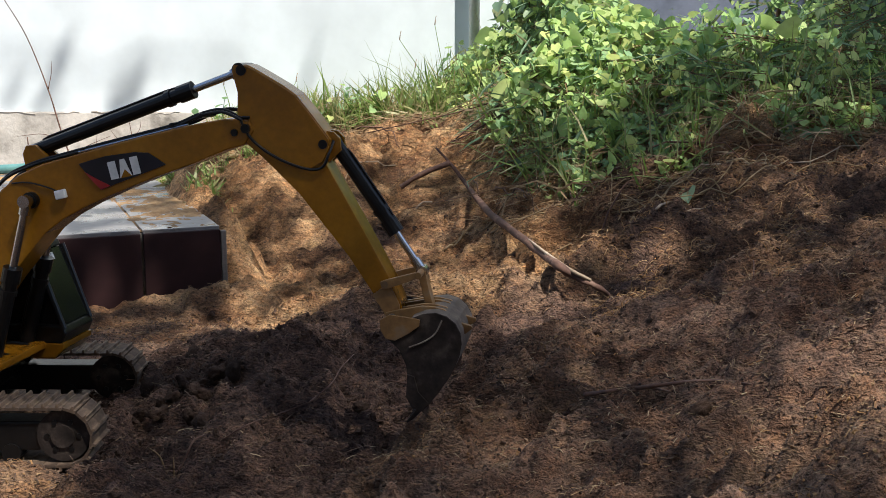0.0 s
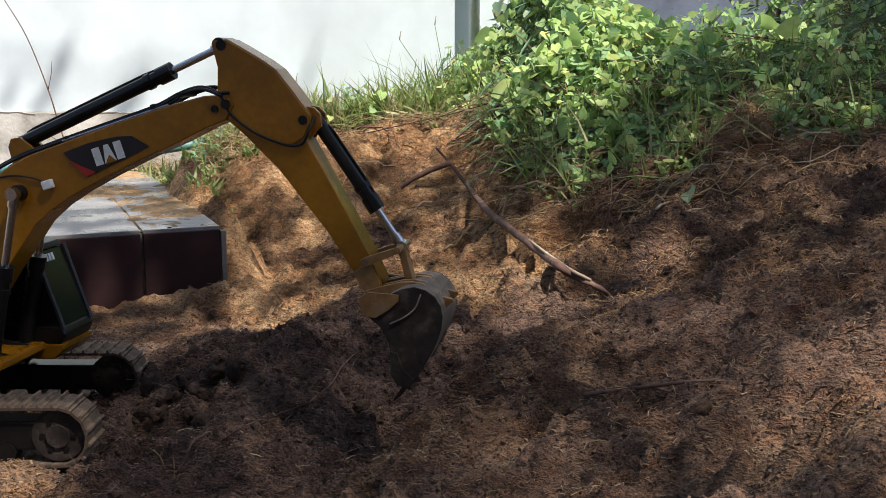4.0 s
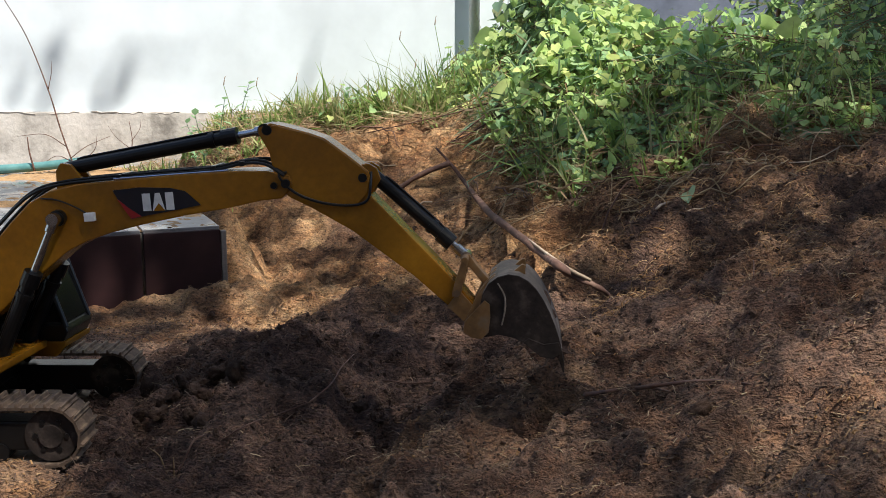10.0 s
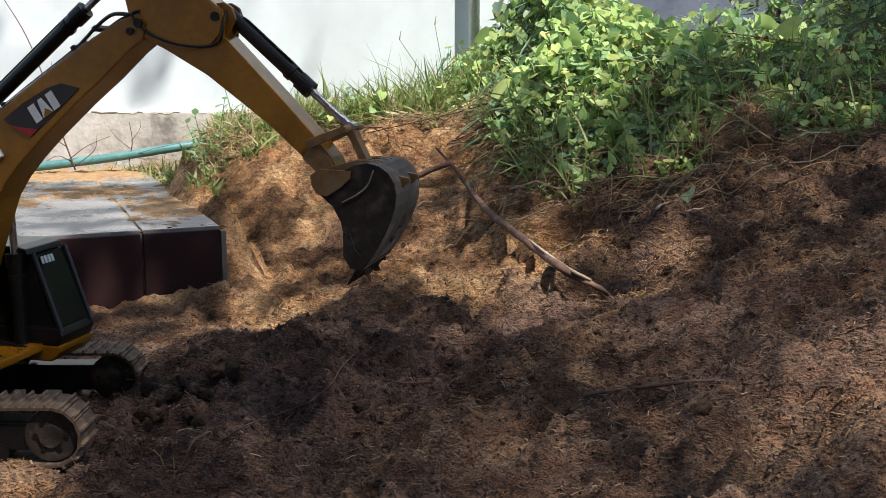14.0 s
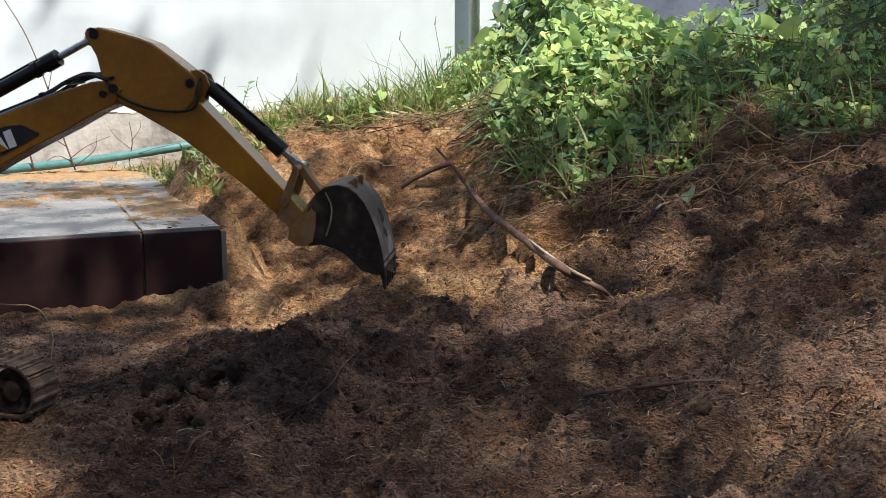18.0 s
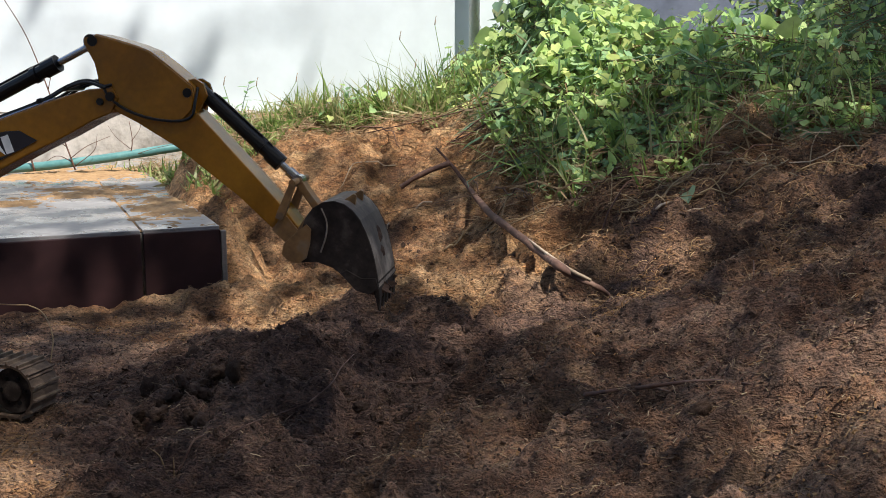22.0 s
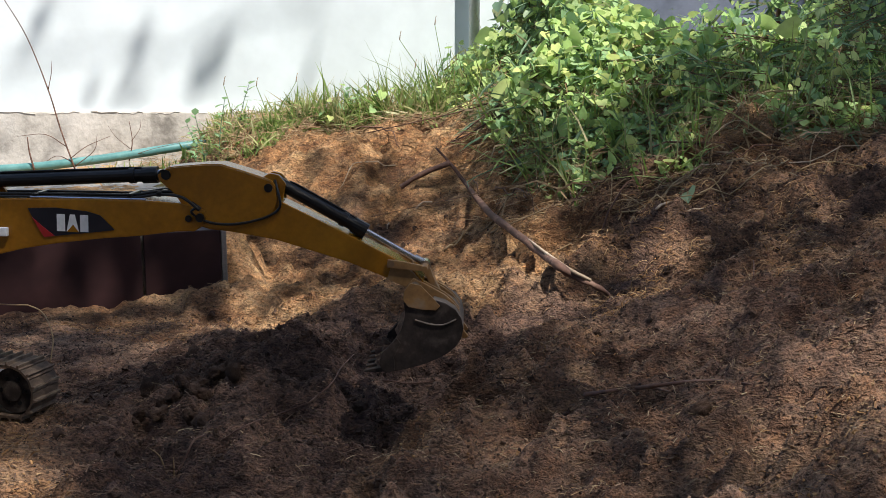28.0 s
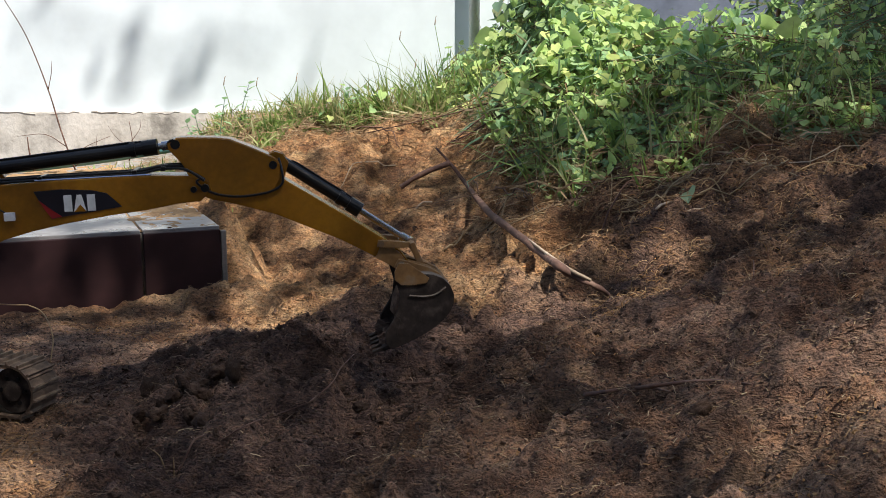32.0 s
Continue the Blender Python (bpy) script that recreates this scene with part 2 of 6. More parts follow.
def vnoise(x, y, cell, seed):
    u, v = x / cell + 91.7 + 17 * seed, y / cell + 43.1 + 29 * seed
    i, j = np.floor(u).astype(int), np.floor(v).astype(int)
    a, b = u - i, v - j
    a, b = a * a * (3 - 2 * a), b * b * (3 - 2 * b)
    g = LAT[seed % 8]
    g00, g10, g01, g11 = g[i % 256, j % 256], g[(i + 1) % 256, j % 256], g[i % 256, (j + 1) % 256], g[(i + 1) % 256, (j + 1) % 256]
    return (g00 * (1 - a) + g10 * a) * (1 - b) + (g01 * (1 - a) + g11 * a) * b


def lumps(x, y, cell, seed):
    """Domes of uneven height packed side by side, with creases between them."""
    u, v = x / cell + 137.3 + 11 * seed, y / cell + 71.9 + 7 * seed
    i, j = np.floor(u).astype(int), np.floor(v).astype(int)
    gx, gy, gh = LAT[seed % 8], LAT[(seed + 3) % 8], LAT[(seed + 5) % 8]
    best = np.full(np.shape(u), -9.0)
    for a in (-1, 0, 1):
        for b in (-1, 0, 1):
            p, q = (i + a) % 256, (j + b) % 256
            d2 = (u - (i + a + 0.5 + 0.42 * gx[p, q])) ** 2 + (v - (j + b + 0.5 + 0.42 * gy[p, q])) ** 2
            best = np.maximum(best, (0.55 + 0.45 * gh[p, q]) - 1.6 * d2)
    return np.maximum(best, -0.9)


def sstep(a, b, x):
    t = np.clip((x - a) / (b - a), 0, 1)
    return t * t * (3 - 2 * t)


PLAT_C, PLAT_U, PLAT_V = (-0.3825, 1.7726), (-0.92, -0.39), (-0.39, 0.92)     # platform: near corner, along its front, into its depth


def plat_uv(x, y):
    dx, dy = x - PLAT_C[0], y - PLAT_C[1]
    return dx * PLAT_U[0] + dy * PLAT_U[1], dx * PLAT_V[0] + dy * PLAT_V[1]


def ground_shape(x, y):
    """The lie of the land without its crumbs."""
    x, y = np.asarray(x, float), np.asarray(y, float)
    u, v = plat_uv(x, y)
    beside = sstep(0.02, -0.22, u)                                   # 1 to the right of the platform
    back = 0.235 * sstep(1.66, 2.42, y + 0.10 * np.sin(4 * x)) * beside
    back = np.maximum(back, 0.10 * sstep(-0.03, 0.30, v) * (1 - beside))
    bank = 0.36 * np.maximum(0, x - 0.04 - 0.10 * (1.4 - y)) ** 1.05 * sstep(-0.6, 0.3, y)
    bank = 0.52 * (1 - np.exp(-bank / 0.52)) * (1 - 0.55 * sstep(1.75, 2.5, y))
    far = 0.05 * sstep(2.6, 6, y)
    pit = -0.050 * np.exp(-((x - 0.185) / 0.075) ** 2 - ((y - 1.46) / 0.040) ** 2) + 0.030 * np.exp(-((x - 0.33) / 0.09) ** 2 - ((y - 1.60) / 0.06) ** 2)
    furrow = -0.022 * np.exp(-((x + 0.062 - 0.30 * (y - 1.1)) / 0.045) ** 2) * sstep(0.75, 0.95, y) * sstep(1.45, 1.25, y)
    heap = 0.038 * np.exp(-((x + 0.20) / 0.16) ** 2 - ((y - 1.20) / 0.12) ** 2) + 0.014 * np.exp(-((x + 0.27) / 0.06) ** 2 - ((y - 1.165) / 0.04) ** 2)
    hump = 0.045 * np.exp(-((x + 0.02) / 0.20) ** 2 - ((y - 1.62) / 0.14) ** 2)
    berm = 0.016 * np.exp(-((y - 0.962) / 0.028) ** 2) * sstep(-0.30, -0.40, x)
    pile = 0.088 * np.exp(-((u + 0.030) / 0.040) ** 2) * sstep(0.0, 0.10, v) * sstep(0.75, 0.45, v)        # litter heaped against the platform's end
    crest = 0.022 * np.exp(-((y - 1.52 + 0.16 * (x - 0.25)) / 0.05) ** 2) * sstep(0.20, 0.30, x) * sstep(1.2, 0.9, x)
    return bank + back + far + pit + furrow + heap + hump + berm + crest + pile - 0.006


def ground_z(x, y):
    x, y = np.asarray(x, float), np.asarray(y, float)
    z = ground_shape(x, y)
    u, v = plat_uv(x, y)
    d = np.exp(-((x + 0.05) / 0.30) ** 2 - ((y - 1.25) / 0.24) ** 2)
    calm = 1 - 0.75 * sstep(-0.30, -0.45, x) * sstep(1.9, 1.5, y)
    calm = calm * (1 - 0.7 * np.exp(-((x - 0.20) / 0.09) ** 2 - ((y - 1.44) / 0.11) ** 2))
    strike = y - 0.22 * x                                            # the slope's ledges run along this
    r = 0.020 * vnoise(x, y, 0.16, 0) + 0.012 * vnoise(x * 0.6, y, 0.07, 1) + 0.010 * vnoise(x * 0.35, strike, 0.045, 3) + (0.022 + 0.026 * sstep(0.0, 0.15, x)) * (0.35 - np.abs(vnoise(x * 0.30 + 3.0, strike, 0.060, 6))) + 0.020 * (0.3 - np.abs(vnoise(x * 0.45 + 1.0, strike, 0.034, 1))) + 0.060 * (0.35 - np.abs(vnoise(x * 0.25 + 5.0, y - 0.3 * x, 0.105, 2))) * sstep(0.0, 0.12, x) + (0.036 * (0.33 - np.abs(vnoise(x * 0.38 + 2.0, y + 0.10 * x, 0.085, 5))) + 0.020 * (0.33 - np.abs(vnoise(x * 0.45 + 7.0, y + 0.10 * x, 0.042, 4)))) * sstep(1.42, 1.62, y) * sstep(2.45, 2.30, y) * sstep(0.34, 0.20, x) + 0.012 * (0.7 - np.abs(vnoise(x, y, 0.038, 2)) * 2)
    wx, wy = 0.55 * (x + 0.010 * vnoise(x, y, 0.03, 6)), y + 0.010 * vnoise(x, y, 0.03, 7)
    fine = (0.0085 + 0.005 * d) * (0.6 - 1.6 * np.abs(vnoise(wx, wy, 0.022, 3))) + 0.0062 * vnoise(wx, wy, 0.011, 4) + 0.0044 * vnoise(wx, wy, 0.0065, 5) + 0.0026 * vnoise(x, y, 0.0042, 6)
    bare = bare_at(x, y)
    lumpy = (0.45 + 0.55 * sstep(-0.25, 0.45, vnoise(x, y, 0.13, 5) + 0.5 * d)) * (1 + 0.7 * bare)
    qx, qy = x + 0.012 * vnoise(x, y, 0.025, 3), y + 0.012 * vnoise(x, y, 0.025, 4)
    r = r + fine * 0.85 + lumpy * ((0.024 - 0.004 * sstep(1.6, 1.9, y)) * (0.75 + 0.9 * d) * lumps(qx * 0.50, qy - 0.2 * qx, 0.052, 1) + 0.0120 * lumps(qx * 0.55, qy - 0.15 * qx, 0.027, 2)) + (0.0052 + 0.003 * d) * lumps(wx * 1.1, wy, 0.0135, 4) + 0.007 * (0.5 - np.abs(vnoise(x * 0.30 + 0.25 * y, y, 0.034, 7)) * 2)
    open_g = 1 - 0.92 * sstep(-0.03, 0.02, u) * sstep(-0.02, 0.02, v)          # level under the platform
    near = 1 - 0.92 * sstep(0.0, 0.8, np.maximum(np.abs(x) - 1.25, np.abs(y - 1.4) - 1.4))
    return z + r * calm * open_g * near


def trench(y):
    """Where the dug trench meets the bare slope."""
    return np.interp(y, [0.8, 1.0, 1.15, 1.37, 1.47, 1.53], [-0.09, -0.05, -0.02, 0.09, 0.20, 0.30])


def damp_at(x, y):
    """0 where the fibre is dry and orange, 1 where the soil is dark and damp."""
    x, y = np.asarray(x, float), np.asarray(y, float)
    line = trench(y)
    w = 0.05 * vnoise(x, y, 0.09, 6) + 0.02 * vnoise(x, y, 0.03, 2)
    dug = sstep(0.07, -0.03, x - line + w) * sstep(-0.50, -0.36, x + 0.35 * (y - 1.1) + w) * sstep(1.60, 1.42, y - 0.15 * x + w)
    away = sstep(0.0, 1.5, np.maximum(np.abs(x) - 1.2, np.abs(y - 1.3) - 1.7))
    bankd = 0.60 * sstep(0.22, 0.32, x) * sstep(1.36, 1.48, y) * sstep(1.95, 1.80, y)
    spot = 0.75 * np.exp(-((x + 0.16) / 0.17) ** 2 - ((y - 2.02) / 0.12) ** 2) * sstep(-0.3, 0.5, vnoise(x, y, 0.07, 2))
    d = np.clip(dug + bankd + spot + 0.22 * vnoise(x, y, 0.12, 6) + 0.14, 0, 1) * (1 - 0.5 * sstep(1.95, 2.2, y))
    return d * (1 - away) + 0.2 * away


def bare_at(x, y):
    """1 where the slope is bare grey-brown earth without the orange fibre."""
    b = sstep(1.55, 1.38, y + 0.15 * x + 0.05 * vnoise(x, y, 0.08, 2)) * sstep(-0.02, 0.05, x - trench(y)) + 0.8 * sstep(-0.28, -0.45, x) * sstep(1.75, 1.5, y)
    away = sstep(0.0, 1.5, np.maximum(np.abs(x) - 1.2, np.abs(y - 1.3) - 1.7))
    return np.clip(b + 0.3 * vnoise(x, y, 0.15, 7) * (b > 0.05), 0, 1) * (1 - away) + 0.6 * away


def ground():
    xs = np.unique(np.round(np.concatenate([-np.geomspace(1.3, 400, 34)[::-1], np.arange(-1.3, -0.60, 0.008), np.arange(-0.60, 0.80, 0.0030), np.arange(0.80, 1.35, 0.008), np.geomspace(1.36, 400, 34)]), 5))
    ys = np.unique(np.round(np.concatenate([-np.geomspace(0.2, 400, 34)[::-1], np.arange(-0.15, 0.55, 0.02), np.arange(0.55, 0.72, 0.008), np.arange(0.72, 1.55, 0.0030), np.arange(1.55, 2.1, 0.0048), np.arange(2.1, 2.9, 0.009), np.geomspace(2.92, 400, 34)]), 5))
    X, Y = np.meshgrid(xs, ys)
    Z = ground_z(X, Y)
    n, m = X.shape
    co = np.stack([X, Y, Z], -1).reshape(-1, 3)
    idx = np.arange(n * m).reshape(n, m)
    q = np.stack([idx[:-1, :-1], idx[:-1, 1:], idx[1:, 1:], idx[1:, :-1]], -1).reshape(-1, 4)
    me = bpy.data.meshes.new("ground")
    me.vertices.add(len(co))
    me.vertices.foreach_set("co", co.ravel())
    me.loops.add(q.size)
    me.loops.foreach_set("vertex_index", q.ravel())
    me.polygons.add(len(q))
    me.polygons.foreach_set("loop_start", np.arange(0, q.size, 4))
    me.update(calc_edges=True)
    at = me.attributes.new("damp", "FLOAT", "POINT")
    at.data.foreach_set("value", damp_at(X, Y).ravel().astype(np.float32))
    at = me.attributes.new("bare", "FLOAT", "POINT")
    at.data.foreach_set("value", bare_at(X, Y).ravel().astype(np.float32))
    me.materials.append(SOIL)
    tagged(new("ground", me), "brown peaty soil bank, dug over and dark in the middle", "ground", kind="structure")


ground()


# ---- wall, platform, pipes ----
WALL_Y = 2.86
PLINTH_OUT, PLINTH_Z = 0.013, 0.263


def building():
    bm = box(4.2, 0.16, 2.6, (-1.62, WALL_Y + 0.08, 1.562), 0.004)
    w = part("wall_north", bm, WHITE)
    tagged(w, "sunlit white painted wall of a house", "wall", kind="structure")
    bm = box(4.2, 0.176, 0.42, (-1.62, WALL_Y + 0.074, 0.055), 0.004)
    for v in bm.verts:
        v.co.y += 0.004 * float(vnoise(np.array(v.co.x), np.array(v.co.z), 0.1, 1))
    tagged(part("plinth", bm, CONCRETE), "stained bare concrete plinth under the white wall", "plinth", kind="structure")
    tagged(part("drainpipe", rod((0.083, WALL_Y - 0.03, 0.10), (0.083, WALL_Y - 0.03, 2.6), 0.0145, seg=20), POSTGREY, smooth=True), "thin grey plastic pipe standing against the white wall", "pipe")
    # added out of view, to keep low sky light off the soil's near faces
    tagged(part("wall_south", box(12.0, 0.2, 3.4, (0.5, -3.6, 1.5), 0.004), CONCRETE), "unseen plain wall added behind the viewer to block low sky light", "wall", kind="structure")
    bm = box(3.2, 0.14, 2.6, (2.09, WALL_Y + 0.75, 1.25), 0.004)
    tagged(part("wall_east", bm, BLUEGREY), "blue grey wall set back behind the plants, shade put into its colour", "wall", kind="structure")


building()


def plaster_edges():
    """The broken lower edge of the wall's plaster, in short ragged runs over the plinth."""
    r = random.Random(6)
    x = -1.5
    while x < -0.3:
        L = r.uniform(0.03, 0.14)
        pts = [(x + L * k / 5, WALL_Y - PLINTH_OUT - 0.001, PLINTH_Z + r.uniform(-0.005, 0.004)) for k in range(6)]
        ob = part("plaster_edge", tube(pts, r.uniform(0.0010, 0.0020), 5, knots=0.6), CONCRETE)
        tagged(ob, "broken grey plaster edge over the plinth", "plaster", kind="structure")
        x += L + r.uniform(0.0, 0.05)


plaster_edges()


def platform():
    ang = math.atan2(-PLAT_U[1], -PLAT_U[0])
    base = empty("tiled_platform", Matrix.Translation((*PLAT_C, 0)) @ Matrix.Rotation(ang, 4, "Z"))
    tagged(base, "low platform with brown glazed tile front and dusty grey tiled top", "platform")
    T = 0.118
    part("core", box(2.0, 1.28, T + 0.05, (-1.0 - 0.006, 0.64 + 0.006, (T - 0.05) / 2 - 0.003), 0.002), MORTAR, base)
    top = box(0.294, 0.294, 0.008, (0, 0, 0), 0.0015)
    tile = None
    rng = random.Random(7)
    for i in range(7):
        for j in range(5):
            x, y = -0.0655 if i == 0 else 0.016 - 0.297 * i, 0.149 + 0.297 * j
            if i == 0:
                if j == 0:
                    half = part("top_tile", box(0.128, 0.294, 0.008, (0, 0, 0), 0.0015), TILE_TOP, base)
                    h = half
                else:
                    h = new("top_tile", half.data)
                    h.parent = base
                h.location = (x, y, T + rng.uniform(-0.0006, 0.0006))
                continue
            if tile is None:
                tile = ob = part("top_tile", top, TILE_TOP, base)
            else:
                ob = new("top_tile", tile.data)
                ob.parent = base
            ob.location = (x, y, T + rng.uniform(-0.0006, 0.0006))
    front = None
    for i in range(7):
        L = 0.128 if i == 0 else 0.294
        x = -0.0655 if i == 0 else 0.016 - 0.297 * i
        if i < 2:
            front = part("front_tile", box(L, 0.008, T + 0.02, (0, 0, 0), 0.0015), TILE_DARK, base)
            ob = front
        else:
            ob = new("front_tile", front.data)
            ob.parent = base
        ob.location = (x, -0.001, T / 2 - 0.012)
    part("corner_mortar", box(0.009, 0.011, T + 0.004, (0.0040, -0.0005, T / 2 - 0.006), 0.002), MORTAR, base, "crumbling mortar at the corner")
    part("end_face", box(0.008, 1.27, T, (-0.001, 0.64, T / 2 - 0.006), 0.0015), MORTAR, base, "bare mortar end of the platform")
    # sand drifts lying on the tiles
    rngn = np.random.default_rng(3)
    for cx, cy, sx, sy in ((-0.37, 0.44, 0.09, 0.065), (-0.16, 0.60, 0.10, 0.11), (-0.62, 0.62, 0.035, 0.02), (-0.05, 0.30, 0.06, 0.20), (-0.75, 0.95, 0.6, 0.10), (-0.14, 0.95, 0.16, 0.16), (-0.66, 0.03, 0.10, 0.03)):
        n = 60
        g = np.linspace(-1, 1, n)
        X, Y = np.meshgrid(g, g)
        wx, wy = cx + X * sx * 1.5, cy + Y * sy * 1.5
        r = np.hypot(X, Y) * 1.35 + 0.45 * vnoise(wx, wy, 0.05, 2) + 0.3 * vnoise(wx, wy, 0.018, 3)
        Z = T + 0.0040 + 0.0040 * np.clip(0.8 - r, -1.5, 0.6) + 0.0034 * vnoise(wx, wy, 0.011, 4) + 0.0012 * vnoise(wx, wy, 0.004, 5)
        co = np.stack([wx, wy, Z], -1).reshape(-1, 3)
        idx = np.arange(n * n).reshape(n, n)
        q = np.stack([idx[:-1, :-1], idx[:-1, 1:], idx[1:, 1:], idx[1:, :-1]], -1).reshape(-1, 4)
        keep = (co[q][:, :, 2] > T - 0.002).any(1) & (co[q][:, :, 0] < -0.004).all(1) & (co[q][:, :, 1] > 0.004).all(1)
        ob = new("sand_drift", mesh_of("sand_drift", co, q[keep], SAND, True))
        ob.matrix_basis = base.matrix_basis
        tagged(ob, "thin drift of orange sand on the grey tiles", "sand", "sand drifts", "stuff")


platform()


def hose_pipe():
    pts = smooth_line([(-2.3, 2.48, 0.134), (-1.5, 2.56, 0.134), (-1.12, 2.60, 0.134), (-0.90, 2.64, 0.152), (-0.71, 2.69, 0.178), (-0.52, 2.75, 0.205), (-0.25, 2.77, 0.235), (0.0, 2.78, 0.245)], 8)
    tagged(part("garden_pipe", tube(pts, 0.0115, 12), TEAL, smooth=True), "faded teal plastic pipe lying along the plinth", "pipe")


hose_pipe()


# ---- excavator ----
SLEW = (-0.563, 1.106)
BACKED = (-0.676, 1.109)
R0, FOOT_Z, BOOM_L, STICK_L = 0.0346, 0.113, 0.4087, 0.235
TAIL = (-0.0486, 0.0299)
SC_BASE, BCR = (0.197, 0.106), (0.1737, 0.0625)
BC_BASE, LINK_I = (0.063, 0.0575), (0.2042, 0.0146)
LINK_A, LINK_B = 0.0355, 0.0450
EAR = (0.0067, 0.0354)
BCYL = (0.060, -0.030)      # foot of the boom cylinders, from the boom's foot


def cylinder_pair(name, parent, barrel_len, rod_len, r, y=0.0, gland=1.25):
    bm = rod((0, y, 0), (barrel_len, y, 0), r, seg=16)
    rod((barrel_len - 0.016, y, 0), (barrel_len, y, 0), r * gland, seg=16, bm=bm)
    rod((barrel_len - 0.030, y, 0), (barrel_len - 0.024, y, 0), r * gland * 0.95, seg=16, bm=bm)
    rod((-0.001, y - r * 1.1, 0), (-0.001, y + r * 1.1, 0), r * 0.95, seg=14, bm=bm)
    tube([(0.012, y, r), (0.02, y, r * 1.15), (barrel_len - 0.03, y, r * 1.15), (barrel_len - 0.012, y, r)], r * 0.17, 6, bm)
    b = part(name + "_barrel", bm, BLACK, parent, "black hydraulic cylinder barrel")
    bm = rod((-rod_len, y, 0), (0, y, 0), r * 0.52, seg=14)
    rod((0, y - r * 0.9, 0), (0, y + r * 0.9, 0), r * 0.85, seg=14, bm=bm)
    rod((-0.014, y, 0), (0.0, y, 0), r * 0.75, seg=14, bm=bm)
    c = part(name + "_rod", bm, CHROME, parent, "bright steel piston rod", smooth=False)
    return b, c


def decal(name, outline, y, material, parent, label=""):
    return part(name, prism(outline, y, y - 0.0005, 0), material, parent, label)


def track(name, y, parent):
    half, r = 0.172, 0.0300
    t = part(name, prism([(-half, 0.016), (half, 0.016), (half + 0.014, 0.031), (half, 0.046), (-half, 0.046), (-half - 0.014, 0.031)], y - 0.014, y + 0.014, 0.002), BLACK, parent, "crawler track with black side frame and muddy steel shoes")
    for sx, nm, rad in ((half, "idler_wheel", 0.0265), (-half, "sprocket", 0.0265)):
        bm = rod((sx, y - 0.016, 0.032), (sx, y + 0.016, 0.032), rad, seg=24)
        rod((sx, y - 0.0185, 0.032), (sx, y + 0.0185, 0.032), 0.012, seg=12, bm=bm)
        for k in range(6):
            a = k * math.tau / 6
            bb = rod((sx + 0.016 * math.cos(a), y - 0.0172, 0.032 + 0.016 * math.sin(a)), (sx + 0.016 * math.cos(a), y + 0.0172, 0.032 + 0.016 * math.sin(a)), 0.0028, seg=8)
            part("wheel_bolt", bb, BLACK, t)
        part(nm, bm, SIDE_MUD, t)
    for k in range(7):
        sx = -half + 0.045 + k * 0.041
        part("track_roller", rod((sx, y - 0.0165, 0.014), (sx, y + 0.0165, 0.014), 0.0095, seg=16), BLACK, t)
    for sx in (-0.07, 0.07):
        part("carrier_roller", rod((sx, y - 0.010, 0.054), (sx, y + 0.010, 0.054), 0.005, seg=14), BLACK, t)
    bm = prism([(-0.0068, -0.0016), (0.0068, -0.0016), (0.0068, 0.0012), (0.0042, 0.0014), (0.0036, 0.0050), (0.0016, 0.0050), (0.0010, 0.0014), (-0.0068, 0.0010)], -0.0225, 0.0225, 0)
    shoe0 = None
    straight, turn = 2 * half, math.pi * r
    total = 2 * (straight + turn)
    n = 62
    for i in range(n):
        s = i * total / n
        if s < straight:
            x, z, a = -half + s, 0.032 + r, 0.0
        elif s < straight + turn:
            q = (s - straight) / r
            x, z, a = half + r * math.sin(q), 0.032 + r * math.cos(q), -q
        elif s < 2 * straight + turn:
            x, z, a = half - (s - straight - turn), 0.032 - r, -math.pi
        else:
            q = (s - 2 * straight - turn) / r
            x, z, a = -half - r * math.sin(q), 0.032 - r * math.cos(q), -math.pi - q
        if shoe0 is None:
            shoe0 = ob = part("shoe", bm, MUDSTEEL, t)
        else:
            ob = new("shoe", shoe0.data)
            ob.parent = t
        ob.matrix_basis = Matrix.Translation((x, y, z)) @ Matrix.Rotation(-a, 4, "Y")
    return t


